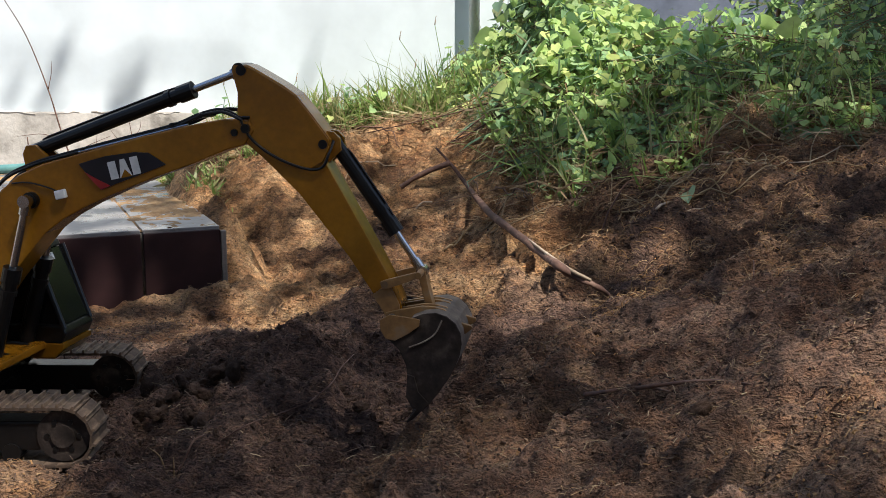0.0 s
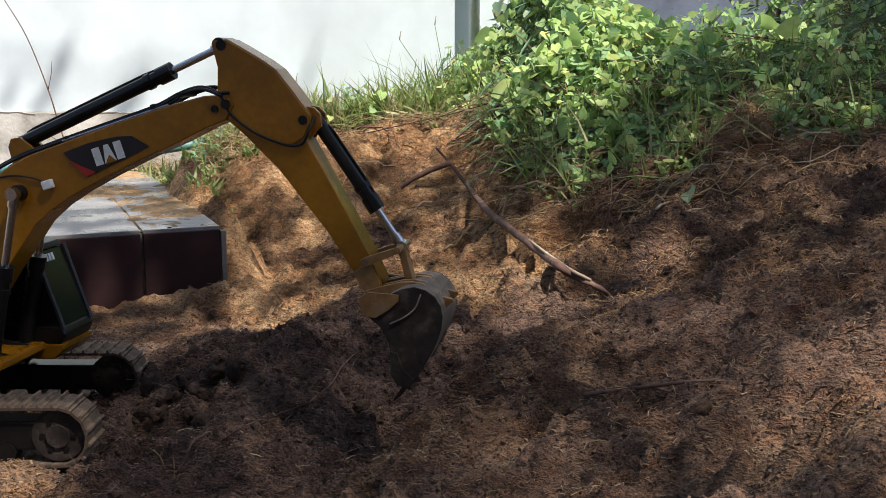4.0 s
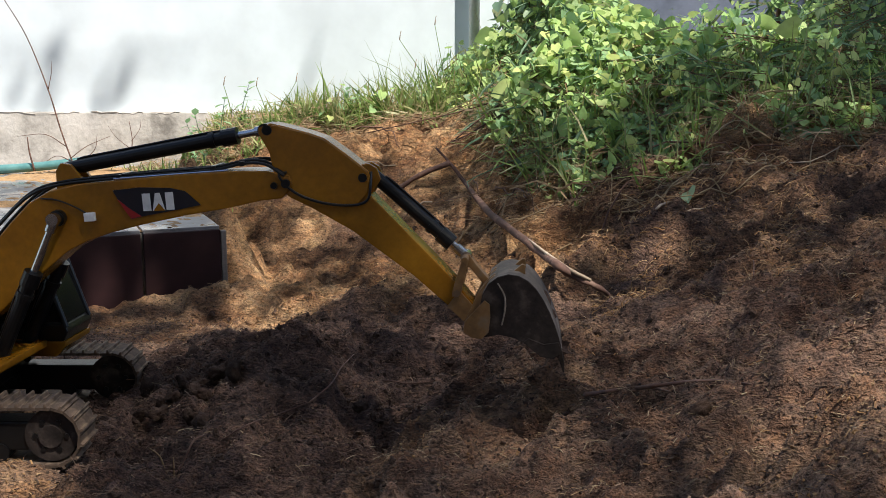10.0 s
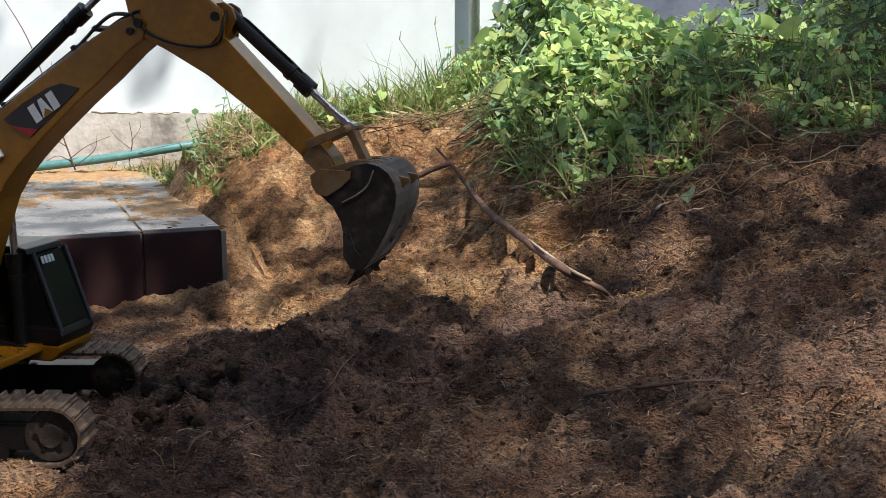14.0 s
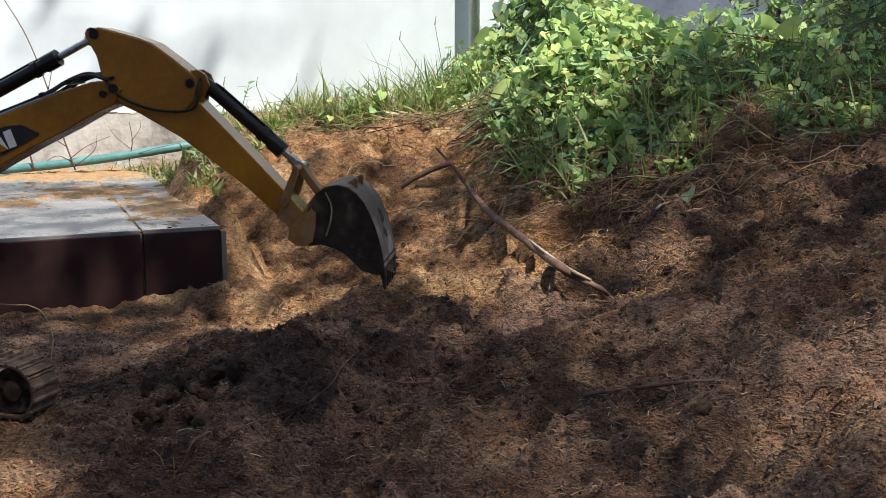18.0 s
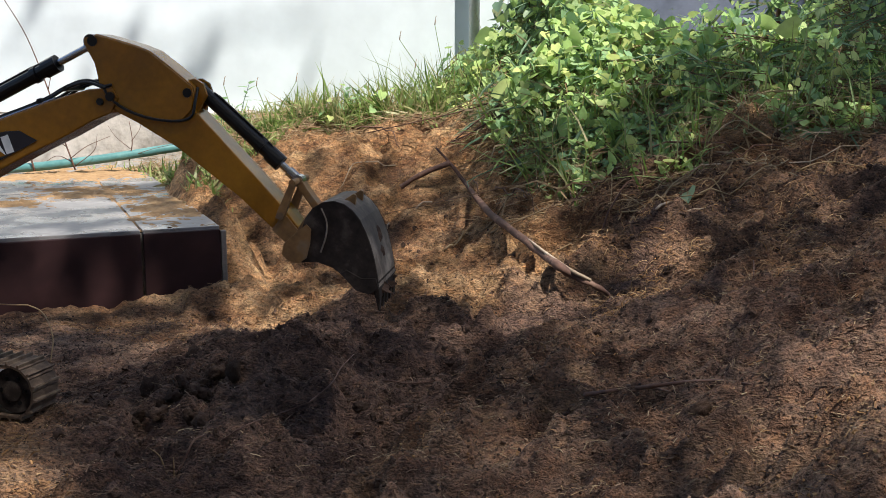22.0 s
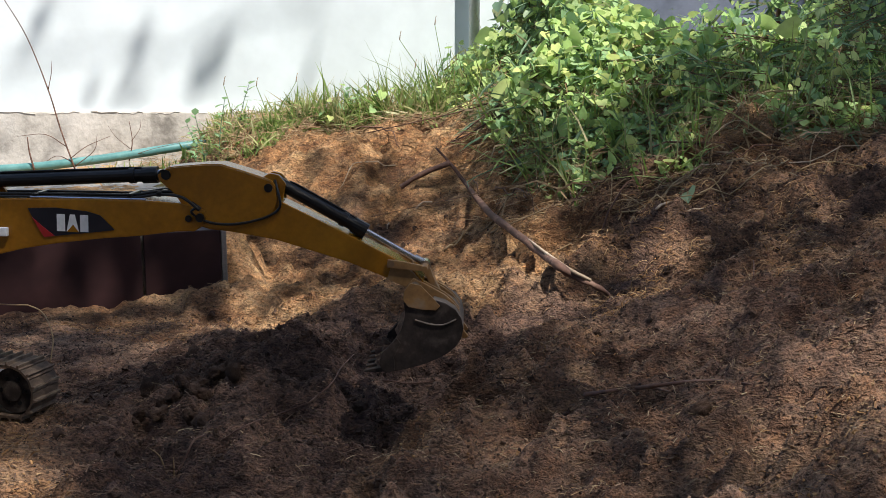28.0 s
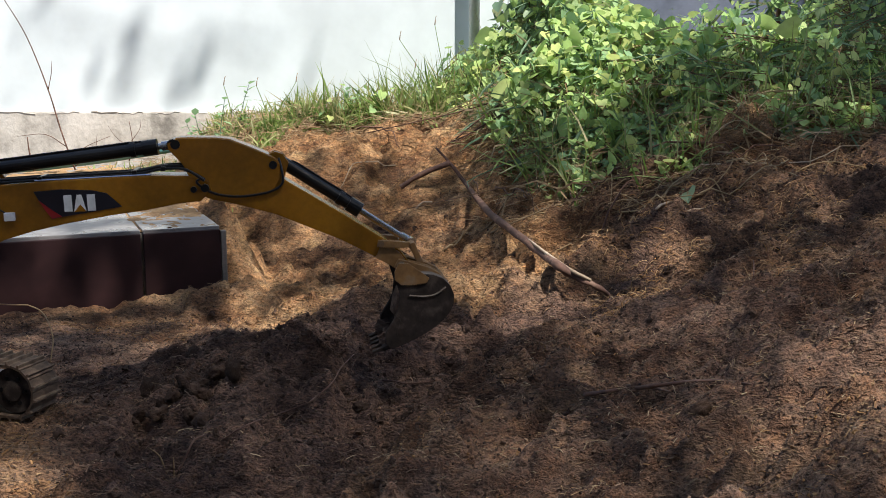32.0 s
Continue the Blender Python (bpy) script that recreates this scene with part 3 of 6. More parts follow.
def excavator():
    ex = empty("excavator", pose(*SLEW, 0))
    tagged(ex, "yellow and black radio-controlled model excavator with crawler tracks on the soil", "excavator")
    P = {"thing": ex}
    # undercarriage
    P["near_track"] = track("track", -0.098, ex)
    track("track", 0.098, ex)
    bm = box(0.13, 0.17, 0.022, (0, 0, 0.050), 0.003)
    for sx in (-0.05, 0.05):
        for sy in (-1, 1):
            box(0.03, 0.05, 0.020, (sx, sy * 0.085, 0.044), 0.003, bm)
    part("carbody", bm, BLACK, ex)
    part("slew_ring", rod((0, 0, 0.058), (0, 0, 0.078), 0.050, seg=32), STEEL, ex)
    # upper structure
    deck = prism([(-0.20, 0.080), (0.10, 0.080), (0.118, 0.086), (0.118, 0.094), (-0.20, 0.094)], -0.098, 0.098, 0.002)
    house = part("house", deck, YELLOW, ex, "yellow upper deck")
    P["house"] = house
    part("counterweight", prism([(-0.255, 0.086), (-0.185, 0.084), (-0.185, 0.160), (-0.235, 0.160), (-0.262, 0.140)], -0.098, 0.098, 0.008), BLACK, house, "black rounded counterweight")
    part("engine_cover", prism([(-0.185, 0.095), (-0.045, 0.095), (-0.045, 0.165), (-0.185, 0.165)], -0.096, 0.096, 0.005), YELLOW, house)
    part("side_box", prism([(-0.045, 0.095), (0.090, 0.095), (0.098, 0.110), (0.060, 0.145), (-0.045, 0.150)], -0.097, -0.046, 0.004), YELLOW, house, "yellow tank box beside the boom")
    part("exhaust", tube(smooth_line([(-0.12, -0.04, 0.16), (-0.12, -0.04, 0.185), (-0.128, -0.04, 0.195)], 4), 0.005, 10), BLACK, house, smooth=True)
    for sy in (-0.023, 0.017):
        part("boom_bracket", prism([(0.005, 0.094), (0.105, 0.080), (0.108, 0.094), (0.066, 0.100), (0.045, 0.128), (0.022, 0.126)], sy, sy + 0.006, 0.001), BLACK, house)
    y0, y1 = 0.034, 0.098
    # cab: frame of posts, roof, lower skirt, panes
    cab = part("cab", prism([(-0.035, 0.096), (0.150, 0.096), (0.156, 0.108), (0.152, 0.116), (-0.035, 0.116)], y0, y1, 0.002), BLACK, house, "black cab with tinted windows")
    part("roof", prism([(-0.037, 0.196), (0.121, 0.196), (0.118, 0.203), (0.105, 0.206), (-0.030, 0.206)], y0 - 0.001, y1 + 0.001, 0.002), BLACK, cab)
    for a, b in (((0.153, 0.112), (0.124, 0.198)), ((0.045, 0.112), (0.045, 0.198)), ((-0.032, 0.112), (-0.032, 0.198))):
        for sy in (y0 + 0.003, y1 - 0.003):
            part("pillar", rod((a[0], sy, a[1]), (b[0], sy, b[1]), 0.0034, seg=8), BLACK, cab)
    for sy in (y0 + 0.002, y1 - 0.002):
        g = part("side_window", prism([(0.050, 0.118), (0.148, 0.118), (0.122, 0.195), (0.050, 0.195)], sy - 0.0006, sy + 0.0006, 0), GLASS, cab)
        g.visible_shadow = False
        g = part("side_window", prism([(-0.029, 0.118), (0.041, 0.118), (0.041, 0.195), (-0.029, 0.195)], sy - 0.0006, sy + 0.0006, 0), GLASS, cab)
        g.visible_shadow = False
    g = part("windscreen", prism([(0.1515, 0.117), (0.1525, 0.117), (0.124, 0.196), (0.123, 0.196)], y0 + 0.006, y1 - 0.006, 0), GLASS, cab)
    g.visible_shadow = False
    bm = bmesh.new()
    for k in range(4):
        box(0.0012, 0.0042, 0.0085, (0.1268 + 0.0012, y0 + 0.014 + k * 0.0060, 0.189), 0.0002, bm, Matrix.Rotation(radians(-20), 4, "Y"))
    part("window_sticker", bm, LOGO_WHITE, cab, "small white sticker bars at the top of the windscreen")
    skirt = part("cab_skirt", prism([(-0.035, 0.078), (0.140, 0.078), (0.152, 0.090), (0.153, 0.0965), (-0.035, 0.0965)], y0, y1 + 0.001, 0.002), YELLOW, house, "yellow trim below the cab")
    for ob in (cab, skirt):
        ob.location = (-0.013, 0, -0.004)
    part("seat", prism([(0.02, 0.117), (0.075, 0.117), (0.075, 0.133), (0.04, 0.135), (0.032, 0.168), (0.02, 0.168)], 0.052, 0.082, 0.003), RUBBER, cab)

    # boom
    bw = 0.0205
    top = [(-0.012, 0.012), (0.03, 0.034), (0.085, 0.062), (0.1224, 0.0786), (0.150, 0.089), (0.175, 0.0915), (0.205, 0.0865), (0.2522, 0.0714), (0.3079, 0.0531), (0.3672, 0.0317), (0.395, 0.020), (0.416, 0.006)]
    bot = [(0.414, -0.006), (0.398, -0.012), (0.3783, -0.006), (0.3408, 0.0012), (0.3016, 0.0109), (0.255, 0.0205), (0.2193, 0.0262), (0.190, 0.0287), (0.1645, 0.0273), (0.128, 0.0172), (0.096, 0.0083), (0.0664, -0.002), (0.03, -0.009), (0.0, -0.012), (-0.012, -0.006)]
    boom = part("boom", prism(top + bot, -bw, bw, 0.0014), YELLOW, ex, "bent yellow box-section boom")
    P["boom"] = boom
    for py, pz in ((0.1737, 0.0625), (0.0, 0.0)):
        part("pin_boss", rod((py, -bw - 0.006, pz), (py, bw + 0.006, pz), 0.0085, seg=20), BLACK, boom)
    part("tip_pin", rod((BOOM_L - 0.012, -0.0225, 0.003), (BOOM_L - 0.012, 0.0225, 0.003), 0.0035, seg=16), BLACK, boom, "black grease nipple boss")
    for sy in (-0.0125, 0.0075):
        part("cylinder_ear", prism([(0.180, 0.088), (0.214, 0.080), (0.206, 0.108), (0.197, 0.113), (0.189, 0.108)], sy, sy + 0.005, 0.0008), YELLOW, boom)
    dec = decal("decal_panel", [(0.2395, 0.0652), (0.2676, 0.0566), (0.297, 0.0432), (0.3096, 0.0345), (0.3185, 0.0152), (0.2918, 0.0207), (0.262, 0.0275), (0.2449, 0.0308), (0.2415, 0.048)], -bw - 0.0006, LOGO_BLACK, boom, "dark logo panel with white and red shapes")
    decal("red_corner", [(0.2405, 0.0550), (0.2425, 0.0420), (0.2449, 0.0312), (0.2560, 0.0290), (0.2470, 0.0430)], -bw - 0.0012, LOGO_RED, dec)
    yy = -bw - 0.0014
    # three plain white bars set aslant with a small yellow wedge
    ca, sa = math.cos(radians(-20)), math.sin(radians(-20))

    def sl(pts, ox, oz):
        return [(ox + x * ca - z * sa, oz + x * sa + z * ca) for x, z in pts]
    o = (0.2605, 0.0330)
    for pts in ([(0.000, 0.0), (0.000, 0.018), (0.0085, 0.018), (0.0085, 0.0)],
                [(0.0100, 0.0), (0.0140, 0.018), (0.0190, 0.018), (0.0230, 0.0)],
                [(0.0245, 0.0), (0.0245, 0.018), (0.0330, 0.018), (0.0330, 0.0)]):
        decal("white_bar", sl(pts, *o), yy, LOGO_WHITE, dec)
    decal("yellow_wedge", sl([(0.0105, -0.0004), (0.0230, -0.0004), (0.0170, 0.0075)], *o), yy - 0.0003, YELLOW, dec)
    bm = box(0.011, 0.006, 0.009, (0.206, -bw - 0.0035, 0.050), 0.001, rot=Matrix.Rotation(radians(20), 4, "Y"))
    part("work_light", bm, LOGO_WHITE, boom, "small bright square work light")
    part("light_cable", tube(smooth_line([(0.204, -bw - 0.001, 0.054), (0.195, -bw - 0.002, 0.066), (0.180, -bw - 0.001, 0.080), (0.165, -bw, 0.088)], 4), 0.0009, 6), RUBBER, boom, smooth=True)
    for k, (yo, zo) in enumerate(((-0.017, -0.004), (-0.012, -0.0015), (0.011, -0.002), (0.0165, -0.004))):
        pts = [(0.0, yo, 0.040), (0.06, yo, 0.064 + zo), (0.11, yo, 0.086 + zo), (0.155, yo, 0.100 + zo), (0.19, yo, 0.0965 + zo), (0.23, yo, 0.0845 + zo), (0.29, yo, 0.0645 + zo), (0.345, yo, 0.046 + zo), (0.375, yo, 0.040 + zo), (0.398, yo * 1.3, 0.030 + zo), (0.412, yo * 1.55, 0.008)]
        part("hydraulic_hose", tube(smooth_line(pts, 5), 0.0016, 8), RUBBER, boom, smooth=True)
    for xx, zz in ((0.25, 0.080), (0.345, 0.049), (0.375, 0.041)):
        part("hose_clamp", box(0.005, 0.038, 0.005, (xx, 0, zz - 0.005), 0.001, rot=Matrix.Rotation(radians(18), 4, "Y")), BLACK, boom)
    part("top_rail", tube([(0.245, -bw + 0.002, 0.0752), (0.36, -bw + 0.002, 0.0352)], 0.0012, 6), CHROME, boom, "bright thin steel line")

    # stick
    sw = 0.0165
    outl = [(-0.0555, 0.0290), (-0.0480, 0.0395), (-0.0359, 0.0450), (-0.010, 0.0555), (0.0045, 0.0600), (0.030, 0.0605), (0.060, 0.0600), (0.0665, 0.0540), (0.0740, 0.0415), (0.12, 0.0345), (0.16, 0.0283), (0.20, 0.0215), (0.2270, 0.0150), (0.2420, 0.0075), (0.2440, -0.004), (0.2350, -0.0075), (0.2137, -0.0030), (0.16, 0.0015), (0.0821, 0.0010), (0.0333, -0.0055), (0.012, -0.0100), (0.0, -0.0100), (-0.012, -0.0035), (-0.0331, 0.0150), (-0.0520, 0.0235)]
    stick = part("stick", prism(outl, -sw, sw, 0.0013), YELLOW, ex, "tapered yellow stick")
    P["stick"] = stick
    part("pivot_cap", rod((0, -0.0235, 0), (0, 0.0235, 0), 0.0045, seg=16), BLACK, stick)
    part("tail_pin", rod((*TAIL[:1], -0.018, TAIL[1]), (TAIL[0], 0.018, TAIL[1]), 0.0070, seg=16), BLACK, stick)
    for sy in (-0.0105, 0.0065):
        part("cylinder_ear", prism([(0.048, 0.0585), (0.076, 0.042), (0.074, 0.060), (0.064, 0.0665), (0.055, 0.0655)], sy, sy + 0.004, 0.0006), YELLOW, stick)
    for sy in (-sw - 0.0022, sw):
        part("cheek_plate", prism([(-0.0550, 0.0290), (-0.0475, 0.0385), (-0.0355, 0.0440), (-0.0095, 0.0545), (0.0045, 0.0590), (0.0300, 0.0595), (0.0590, 0.0590), (0.0655, 0.0535), (0.0720, 0.0410), (0.0700, 0.0270), (0.0600, 0.0140), (0.0440, 0.0030), (0.0260, -0.0040), (0.0110, -0.0085), (0.0, -0.0085), (-0.0110, -0.0030), (-0.0325, 0.0155), (-0.0515, 0.0240)], sy, sy + 0.0022, 0.0006), YELLOW, stick)
    for sy in (-sw - 0.0030, sw + 0.0024):
        part("bore", rod((BC_BASE[0] - 0.004, sy, BC_BASE[1] - 0.006), (BC_BASE[0] - 0.004, sy + 0.0006, BC_BASE[1] - 0.006), 0.0046, seg=16), BLACK, stick, "dark bore of the cylinder pin")
        part("bore", rod((TAIL[0] + 0.002, sy, TAIL[1] + 0.002), (TAIL[0] + 0.002, sy + 0.0006, TAIL[1] + 0.002), 0.0052, seg=16), BLACK, stick)
    part("hydraulic_hose", tube(smooth_line([(-0.006, -sw - 0.004, 0.010), (-0.010, -sw - 0.004, 0.002), (0.012, -sw - 0.0035, -0.002), (0.040, -sw - 0.003, 0.006), (0.066, -sw - 0.003, 0.022), (0.076, -sw - 0.003, 0.036), (0.070, -sw - 0.002, 0.050), (0.062, -0.010, 0.060)], 5), 0.0014, 8), RUBBER, stick, "black hose looping over the stick", smooth=True)
    part("hydraulic_hose", tube(smooth_line([(-0.006, sw + 0.004, 0.010), (0.012, sw + 0.0035, -0.002), (0.050, sw + 0.003, 0.012), (0.074, sw + 0.003, 0.036), (0.062, 0.010, 0.060)], 5), 0.0014, 8), RUBBER, stick, smooth=True)
    part("bucket_pin", rod((STICK_L, -0.024, 0), (STICK_L, 0.024, 0), 0.0050, seg=16), STEEL, stick)
    part("link_pin", rod((LINK_I[0], -0.0225, LINK_I[1]), (LINK_I[0], 0.0225, LINK_I[1]), 0.0036, seg=14), STEEL, stick)
    part("seam_plate", prism([(0.205, -0.003), (0.236, -0.006), (0.243, 0.004), (0.228, 0.013), (0.205, 0.018)], -sw - 0.002, sw + 0.002, 0.0006), YELLOW_WORN, stick, "scuffed tip casting")

    # bucket
    curve = [(-0.0010, 0.0260), (-0.0040, 0.0400), (-0.0030, 0.0540), (0.0030, 0.0655), (0.0125, 0.0735), (0.0240, 0.0770), (0.0360, 0.0760), (0.0480, 0.0715), (0.0600, 0.0640), (0.0720, 0.0545), (0.0840, 0.0430), (0.0950, 0.0310), (0.1040, 0.0195)]
    lip = [(0.1040, 0.0195), (0.0985, 0.0080), (0.0850, 0.0040), (0.0680, 0.0085), (0.0500, 0.0100), (0.0320, 0.0060), (0.0150, -0.0060), (0.0060, -0.0095), (-0.0050, -0.0080), (-0.0090, 0.004)]
    bh = 0.043
    inner = [(x + (0.0030 if i < 3 else 0.0), z - (0.0006 if i < 3 else 0.0030)) for i, (x, z) in enumerate(curve)]
    bucket = part("bucket", prism(curve + inner[::-1], -bh, bh, 0), STEEL, ex, "scraped steel digging bucket with soil sticking to it")
    P["bucket"] = bucket
    for sy in (-bh - 0.0022, bh - 0.0008):
        part("side_plate", prism(curve + lip[1:], sy, sy + 0.003, 0.0006), SIDE_MUD, bucket, "mud-caked side plate")
    for sy in (-bh - 0.0045, bh + 0.0015):
        part("wear_strip", prism([(0.0600, 0.0100), (0.0850, 0.0035), (0.0990, 0.0075), (0.1045, 0.0190), (0.0960, 0.0270), (0.0820, 0.0180), (0.0640, 0.0170)], sy, sy + 0.003, 0.0005), SIDE_MUD, bucket)
    for sy in (-bh - 0.0042, bh + 0.0020):
        part("weld_rib", tube(smooth_line([(0.006, sy, 0.060), (0.019, sy, 0.050), (0.026, sy, 0.036), (0.030, sy, 0.018)], 4), 0.0009, 6), STEEL, bucket, "pale weld across the side plate", smooth=True)
    for sy in (-bh - 0.0052, bh + 0.0030):
        part("pin_plate", prism([(-0.0095, 0.004), (-0.0055, -0.0080), (0.0060, -0.0095), (0.0160, -0.0060), (0.0200, 0.004), (0.0150, 0.020), (0.0080, 0.034), (0.0010, 0.036), (-0.0025, 0.026)], sy, sy + 0.0022, 0.0004), YELLOW_WORN, bucket)
    part("cutting_edge", prism([(0.0960, 0.0180), (0.1000, 0.0250), (0.1110, 0.0080), (0.1060, 0.0070)], -bh, bh, 0.0006), SIDE_MUD, bucket)
    for k in range(5):
        yc = -bh + 0.006 + k * (2 * bh - 0.012) / 4
        part("tooth", prism([(0.0985, 0.0160), (0.1030, 0.0200), (0.1120, 0.0080), (0.1175, -0.0030), (0.1160, -0.0040), (0.1080, 0.0050)], yc - 0.0040, yc + 0.0040, 0.0007), SIDE_MUD, bucket, "worn steel tooth")
    for sy in (-0.0250, -0.0135, 0.0085, 0.0200):
        part("mounting_ear", prism([(-0.0075, -0.0060), (0.0050, -0.0080), (0.0110, 0.020), (0.0150, 0.0450), (0.0080, 0.0680), (-0.0010, 0.0600), (-0.0060, 0.0480), (-0.0085, 0.0360), (-0.0085, 0.010)], sy, sy + 0.0045, 0.0008), YELLOW_WORN, bucket, "dusty yellow bucket ear")
    for sy in (-0.020, 0.014):
        part("lifting_lug", prism([(0.0180, 0.0745), (0.0320, 0.0762), (0.0270, 0.0860), (0.0235, 0.0860)], sy, sy + 0.005, 0.0008), YELLOW_WORN, bucket)
    # soil caught in the bucket
    bm = bmesh.new()
    bmesh.ops.create_icosphere(bm, subdivisions=4, radius=1)
    for v in bm.verts:
        d = 1 + 0.16 * noise.noise(v.co * 2.2) + 0.10 * noise.noise(v.co * 6) + 0.06 * noise.noise(v.co * 15)
        p = v.co * d
        v.co = Vector((0.044 + p.x * 0.040, p.y * (bh - 0.003), 0.034 + p.z * 0.030))
    part("soil_load", bm, DARKSOIL, bucket, "dark crumbly soil in the bucket", True)

    r = random.Random(4)
    for k in range(6):
        v, f = lump(60 + k, 2, 1.3)
        q = r.uniform(0.006, 0.012)
        ob = new("stuck_soil", mesh_of("stuck_soil", [(0.094 + r.uniform(0, 0.016) * (k % 2) + a * q, -bh + 0.008 + k * 0.014 + b * q, 0.010 + c * q) for a, b, c in v], f, DARKSOIL))
        ob.parent = bucket
    for ob in (bucket, *bucket.children):
        ob.data.transform(Matrix.Diagonal((0.88, 0.94, 0.88, 1)))
    # linkage and cylinders
    P["idlers"] = []
    for sy in (-0.0225, 0.0185):
        bm = prism([(-0.004, -0.004), (0.004, -0.0045), (LINK_A - 0.003, -0.0032), (LINK_A + 0.004, 0), (LINK_A - 0.003, 0.0032), (0.004, 0.0045), (-0.004, 0.004)], sy, sy + 0.004, 0.0006)
        P["idlers"].append(part("idler_link", bm, YELLOW_WORN, ex, "yellow idler link"))
    bm = prism([(-0.004, -0.003), (0.0, -0.0045), (0.012, -0.0035), (LINK_B - 0.010, -0.0035), (LINK_B, -0.0045), (LINK_B + 0.004, 0), (LINK_B, 0.0045), (0.012, 0.0035), (0.0, 0.0045)], -0.0075, 0.0075, 0.0008)
    rod((0, -0.026, 0), (0, 0.026, 0), 0.0034, seg=12, bm=bm)
    rod((LINK_B, -0.020, 0), (LINK_B, 0.020, 0), 0.0034, seg=12, bm=bm)
    P["hlink"] = part("tipping_link", bm, YELLOW_WORN, ex, "worn yellow tipping link")
    P["bc"] = cylinder_pair("bucket_cylinder", ex, 0.108, 0.110, 0.0070)
    P["sc"] = cylinder_pair("stick_cylinder", ex, 0.186, 0.175, 0.0072)
    P["b1"] = cylinder_pair("boom_cylinder", ex, 0.112, 0.115, 0.0078, -0.031)
    P["b2"] = cylinder_pair("boom_cylinder", ex, 0.112, 0.115, 0.0078, 0.031)
    return P


EX = excavator()


# ---- plants ----
def arr(*cols):
    return np.stack([np.asarray(c, float) for c in cols], -1)


BLADE_V = [(-0.5, 0, 0), (0.5, 0, 0), (-0.42, 0.06, 0.35), (0.42, 0.06, 0.35), (-0.28, 0.22, 0.70), (0.28, 0.22, 0.70), (0, 0.48, 0.96)]
BLADE_F = [(0, 1, 3, 2), (2, 3, 5, 4), (4, 5, 6)]
HEART_V = [(0, 0, 0), (0.30, -0.16, 0.05), (0.52, 0.10, 0.10), (0.44, 0.48, 0.06), (0.20, 0.80, -0.02), (0, 1.0, -0.10),
           (-0.20, 0.80, -0.02), (-0.44, 0.48, 0.06), (-0.52, 0.10, 0.10), (-0.30, -0.16, 0.05), (0, 0.45, -0.03)]
HEART_F = [(0, 1, 2, 10), (10, 2, 3), (10, 3, 4, 5), (10, 5, 6, 7), (10, 7, 8), (0, 10, 8, 9)]
LANCE_V = [(0, 0, 0), (0.16, 0.3, 0.04), (0.17, 0.6, 0.02), (0, 1.0, -0.10), (-0.17, 0.6, 0.02), (-0.16, 0.3, 0.04), (0, 0.5, -0.02)]
LANCE_F = [(0, 1, 6, 5), (1, 2, 6), (6, 2, 3), (6, 3, 4), (5, 6, 4)]
SLIVER_V = [(-0.5, -0.5, 0), (-0.5, 0.5, 0.1), (-0.15, -0.5, 0.9), (-0.15, 0.5, 1.0), (0.2, -0.5, 0.8), (0.2, 0.5, 0.9), (0.5, -0.4, 0), (0.5, 0.4, 0.1)]
SLIVER_F = [(0, 2, 3, 1), (2, 4, 5, 3), (4, 6, 7, 5)]
CHIP_V = [(-0.5, -0.5, 0), (-0.5, 0.5, 0.2), (0.05, -0.5, 1.0), (0.05, 0.5, 0.8), (0.5, -0.3, 0), (0.5, 0.3, 0.1)]
CHIP_F = [(0, 2, 3, 1), (2, 4, 5, 3)]


def poses(pos, rng, yaw, pitch, roll, sx, sy, sz):
    """Poses from arrays: yaw about z after pitch about x and roll about y."""
    n = len(pos)
    cz, sn = np.cos(yaw), np.sin(yaw)
    cx, sxn = np.cos(pitch), np.sin(pitch)
    cy, syn = np.cos(roll), np.sin(roll)
    one, zero = np.ones(n), np.zeros(n)
    Rz = np.stack([arr(cz, -sn, zero), arr(sn, cz, zero), arr(zero, zero, one)], 1)
    Rx = np.stack([arr(one, zero, zero), arr(zero, cx, -sxn), arr(zero, sxn, cx)], 1)
    Ry = np.stack([arr(cy, zero, syn), arr(zero, one, zero), arr(-syn, zero, cy)], 1)
    M = np.zeros((n, 4, 4))
    M[:, :3, :3] = (Rz @ Rx @ Ry) * arr(sx, sy, sz)[:, None, :]
    M[:, :3, 3] = pos
    M[:, 3, 3] = 1
    return M


def front_edge(x):
    """How near the plants come, along x."""
    return 0.07 * vnoise(np.asarray(x, float), 0 * np.asarray(x, float), 0.08, 2) + np.interp(x, [-0.1, 0.05, 0.13, 0.18, 0.24, 0.32, 0.45, 0.82, 1.3], [2.62, 2.40, 2.02, 1.85, 1.82, 1.84, 1.88, 1.95, 2.05])


def canopy(x, y):
    """Height of the leaves over the ground."""
    d = y - front_edge(x)
    h = 0.045 + 0.095 * sstep(0, 0.35, d)
    h = h + 0.26 * np.exp(-((x - 0.29) / 0.12) ** 2 - ((y - 2.56) / 0.22) ** 2)
    h = h - 0.05 * sstep(0.40, 0.50, x) * sstep(0.85, 0.72, x) * sstep(2.3, 2.5, y)
    h = h + 0.16 * sstep(0.80, 1.05, x) * sstep(2.15, 2.5, y)
    return h * (1 + 0.25 * vnoise(x, y, 0.12, 4))


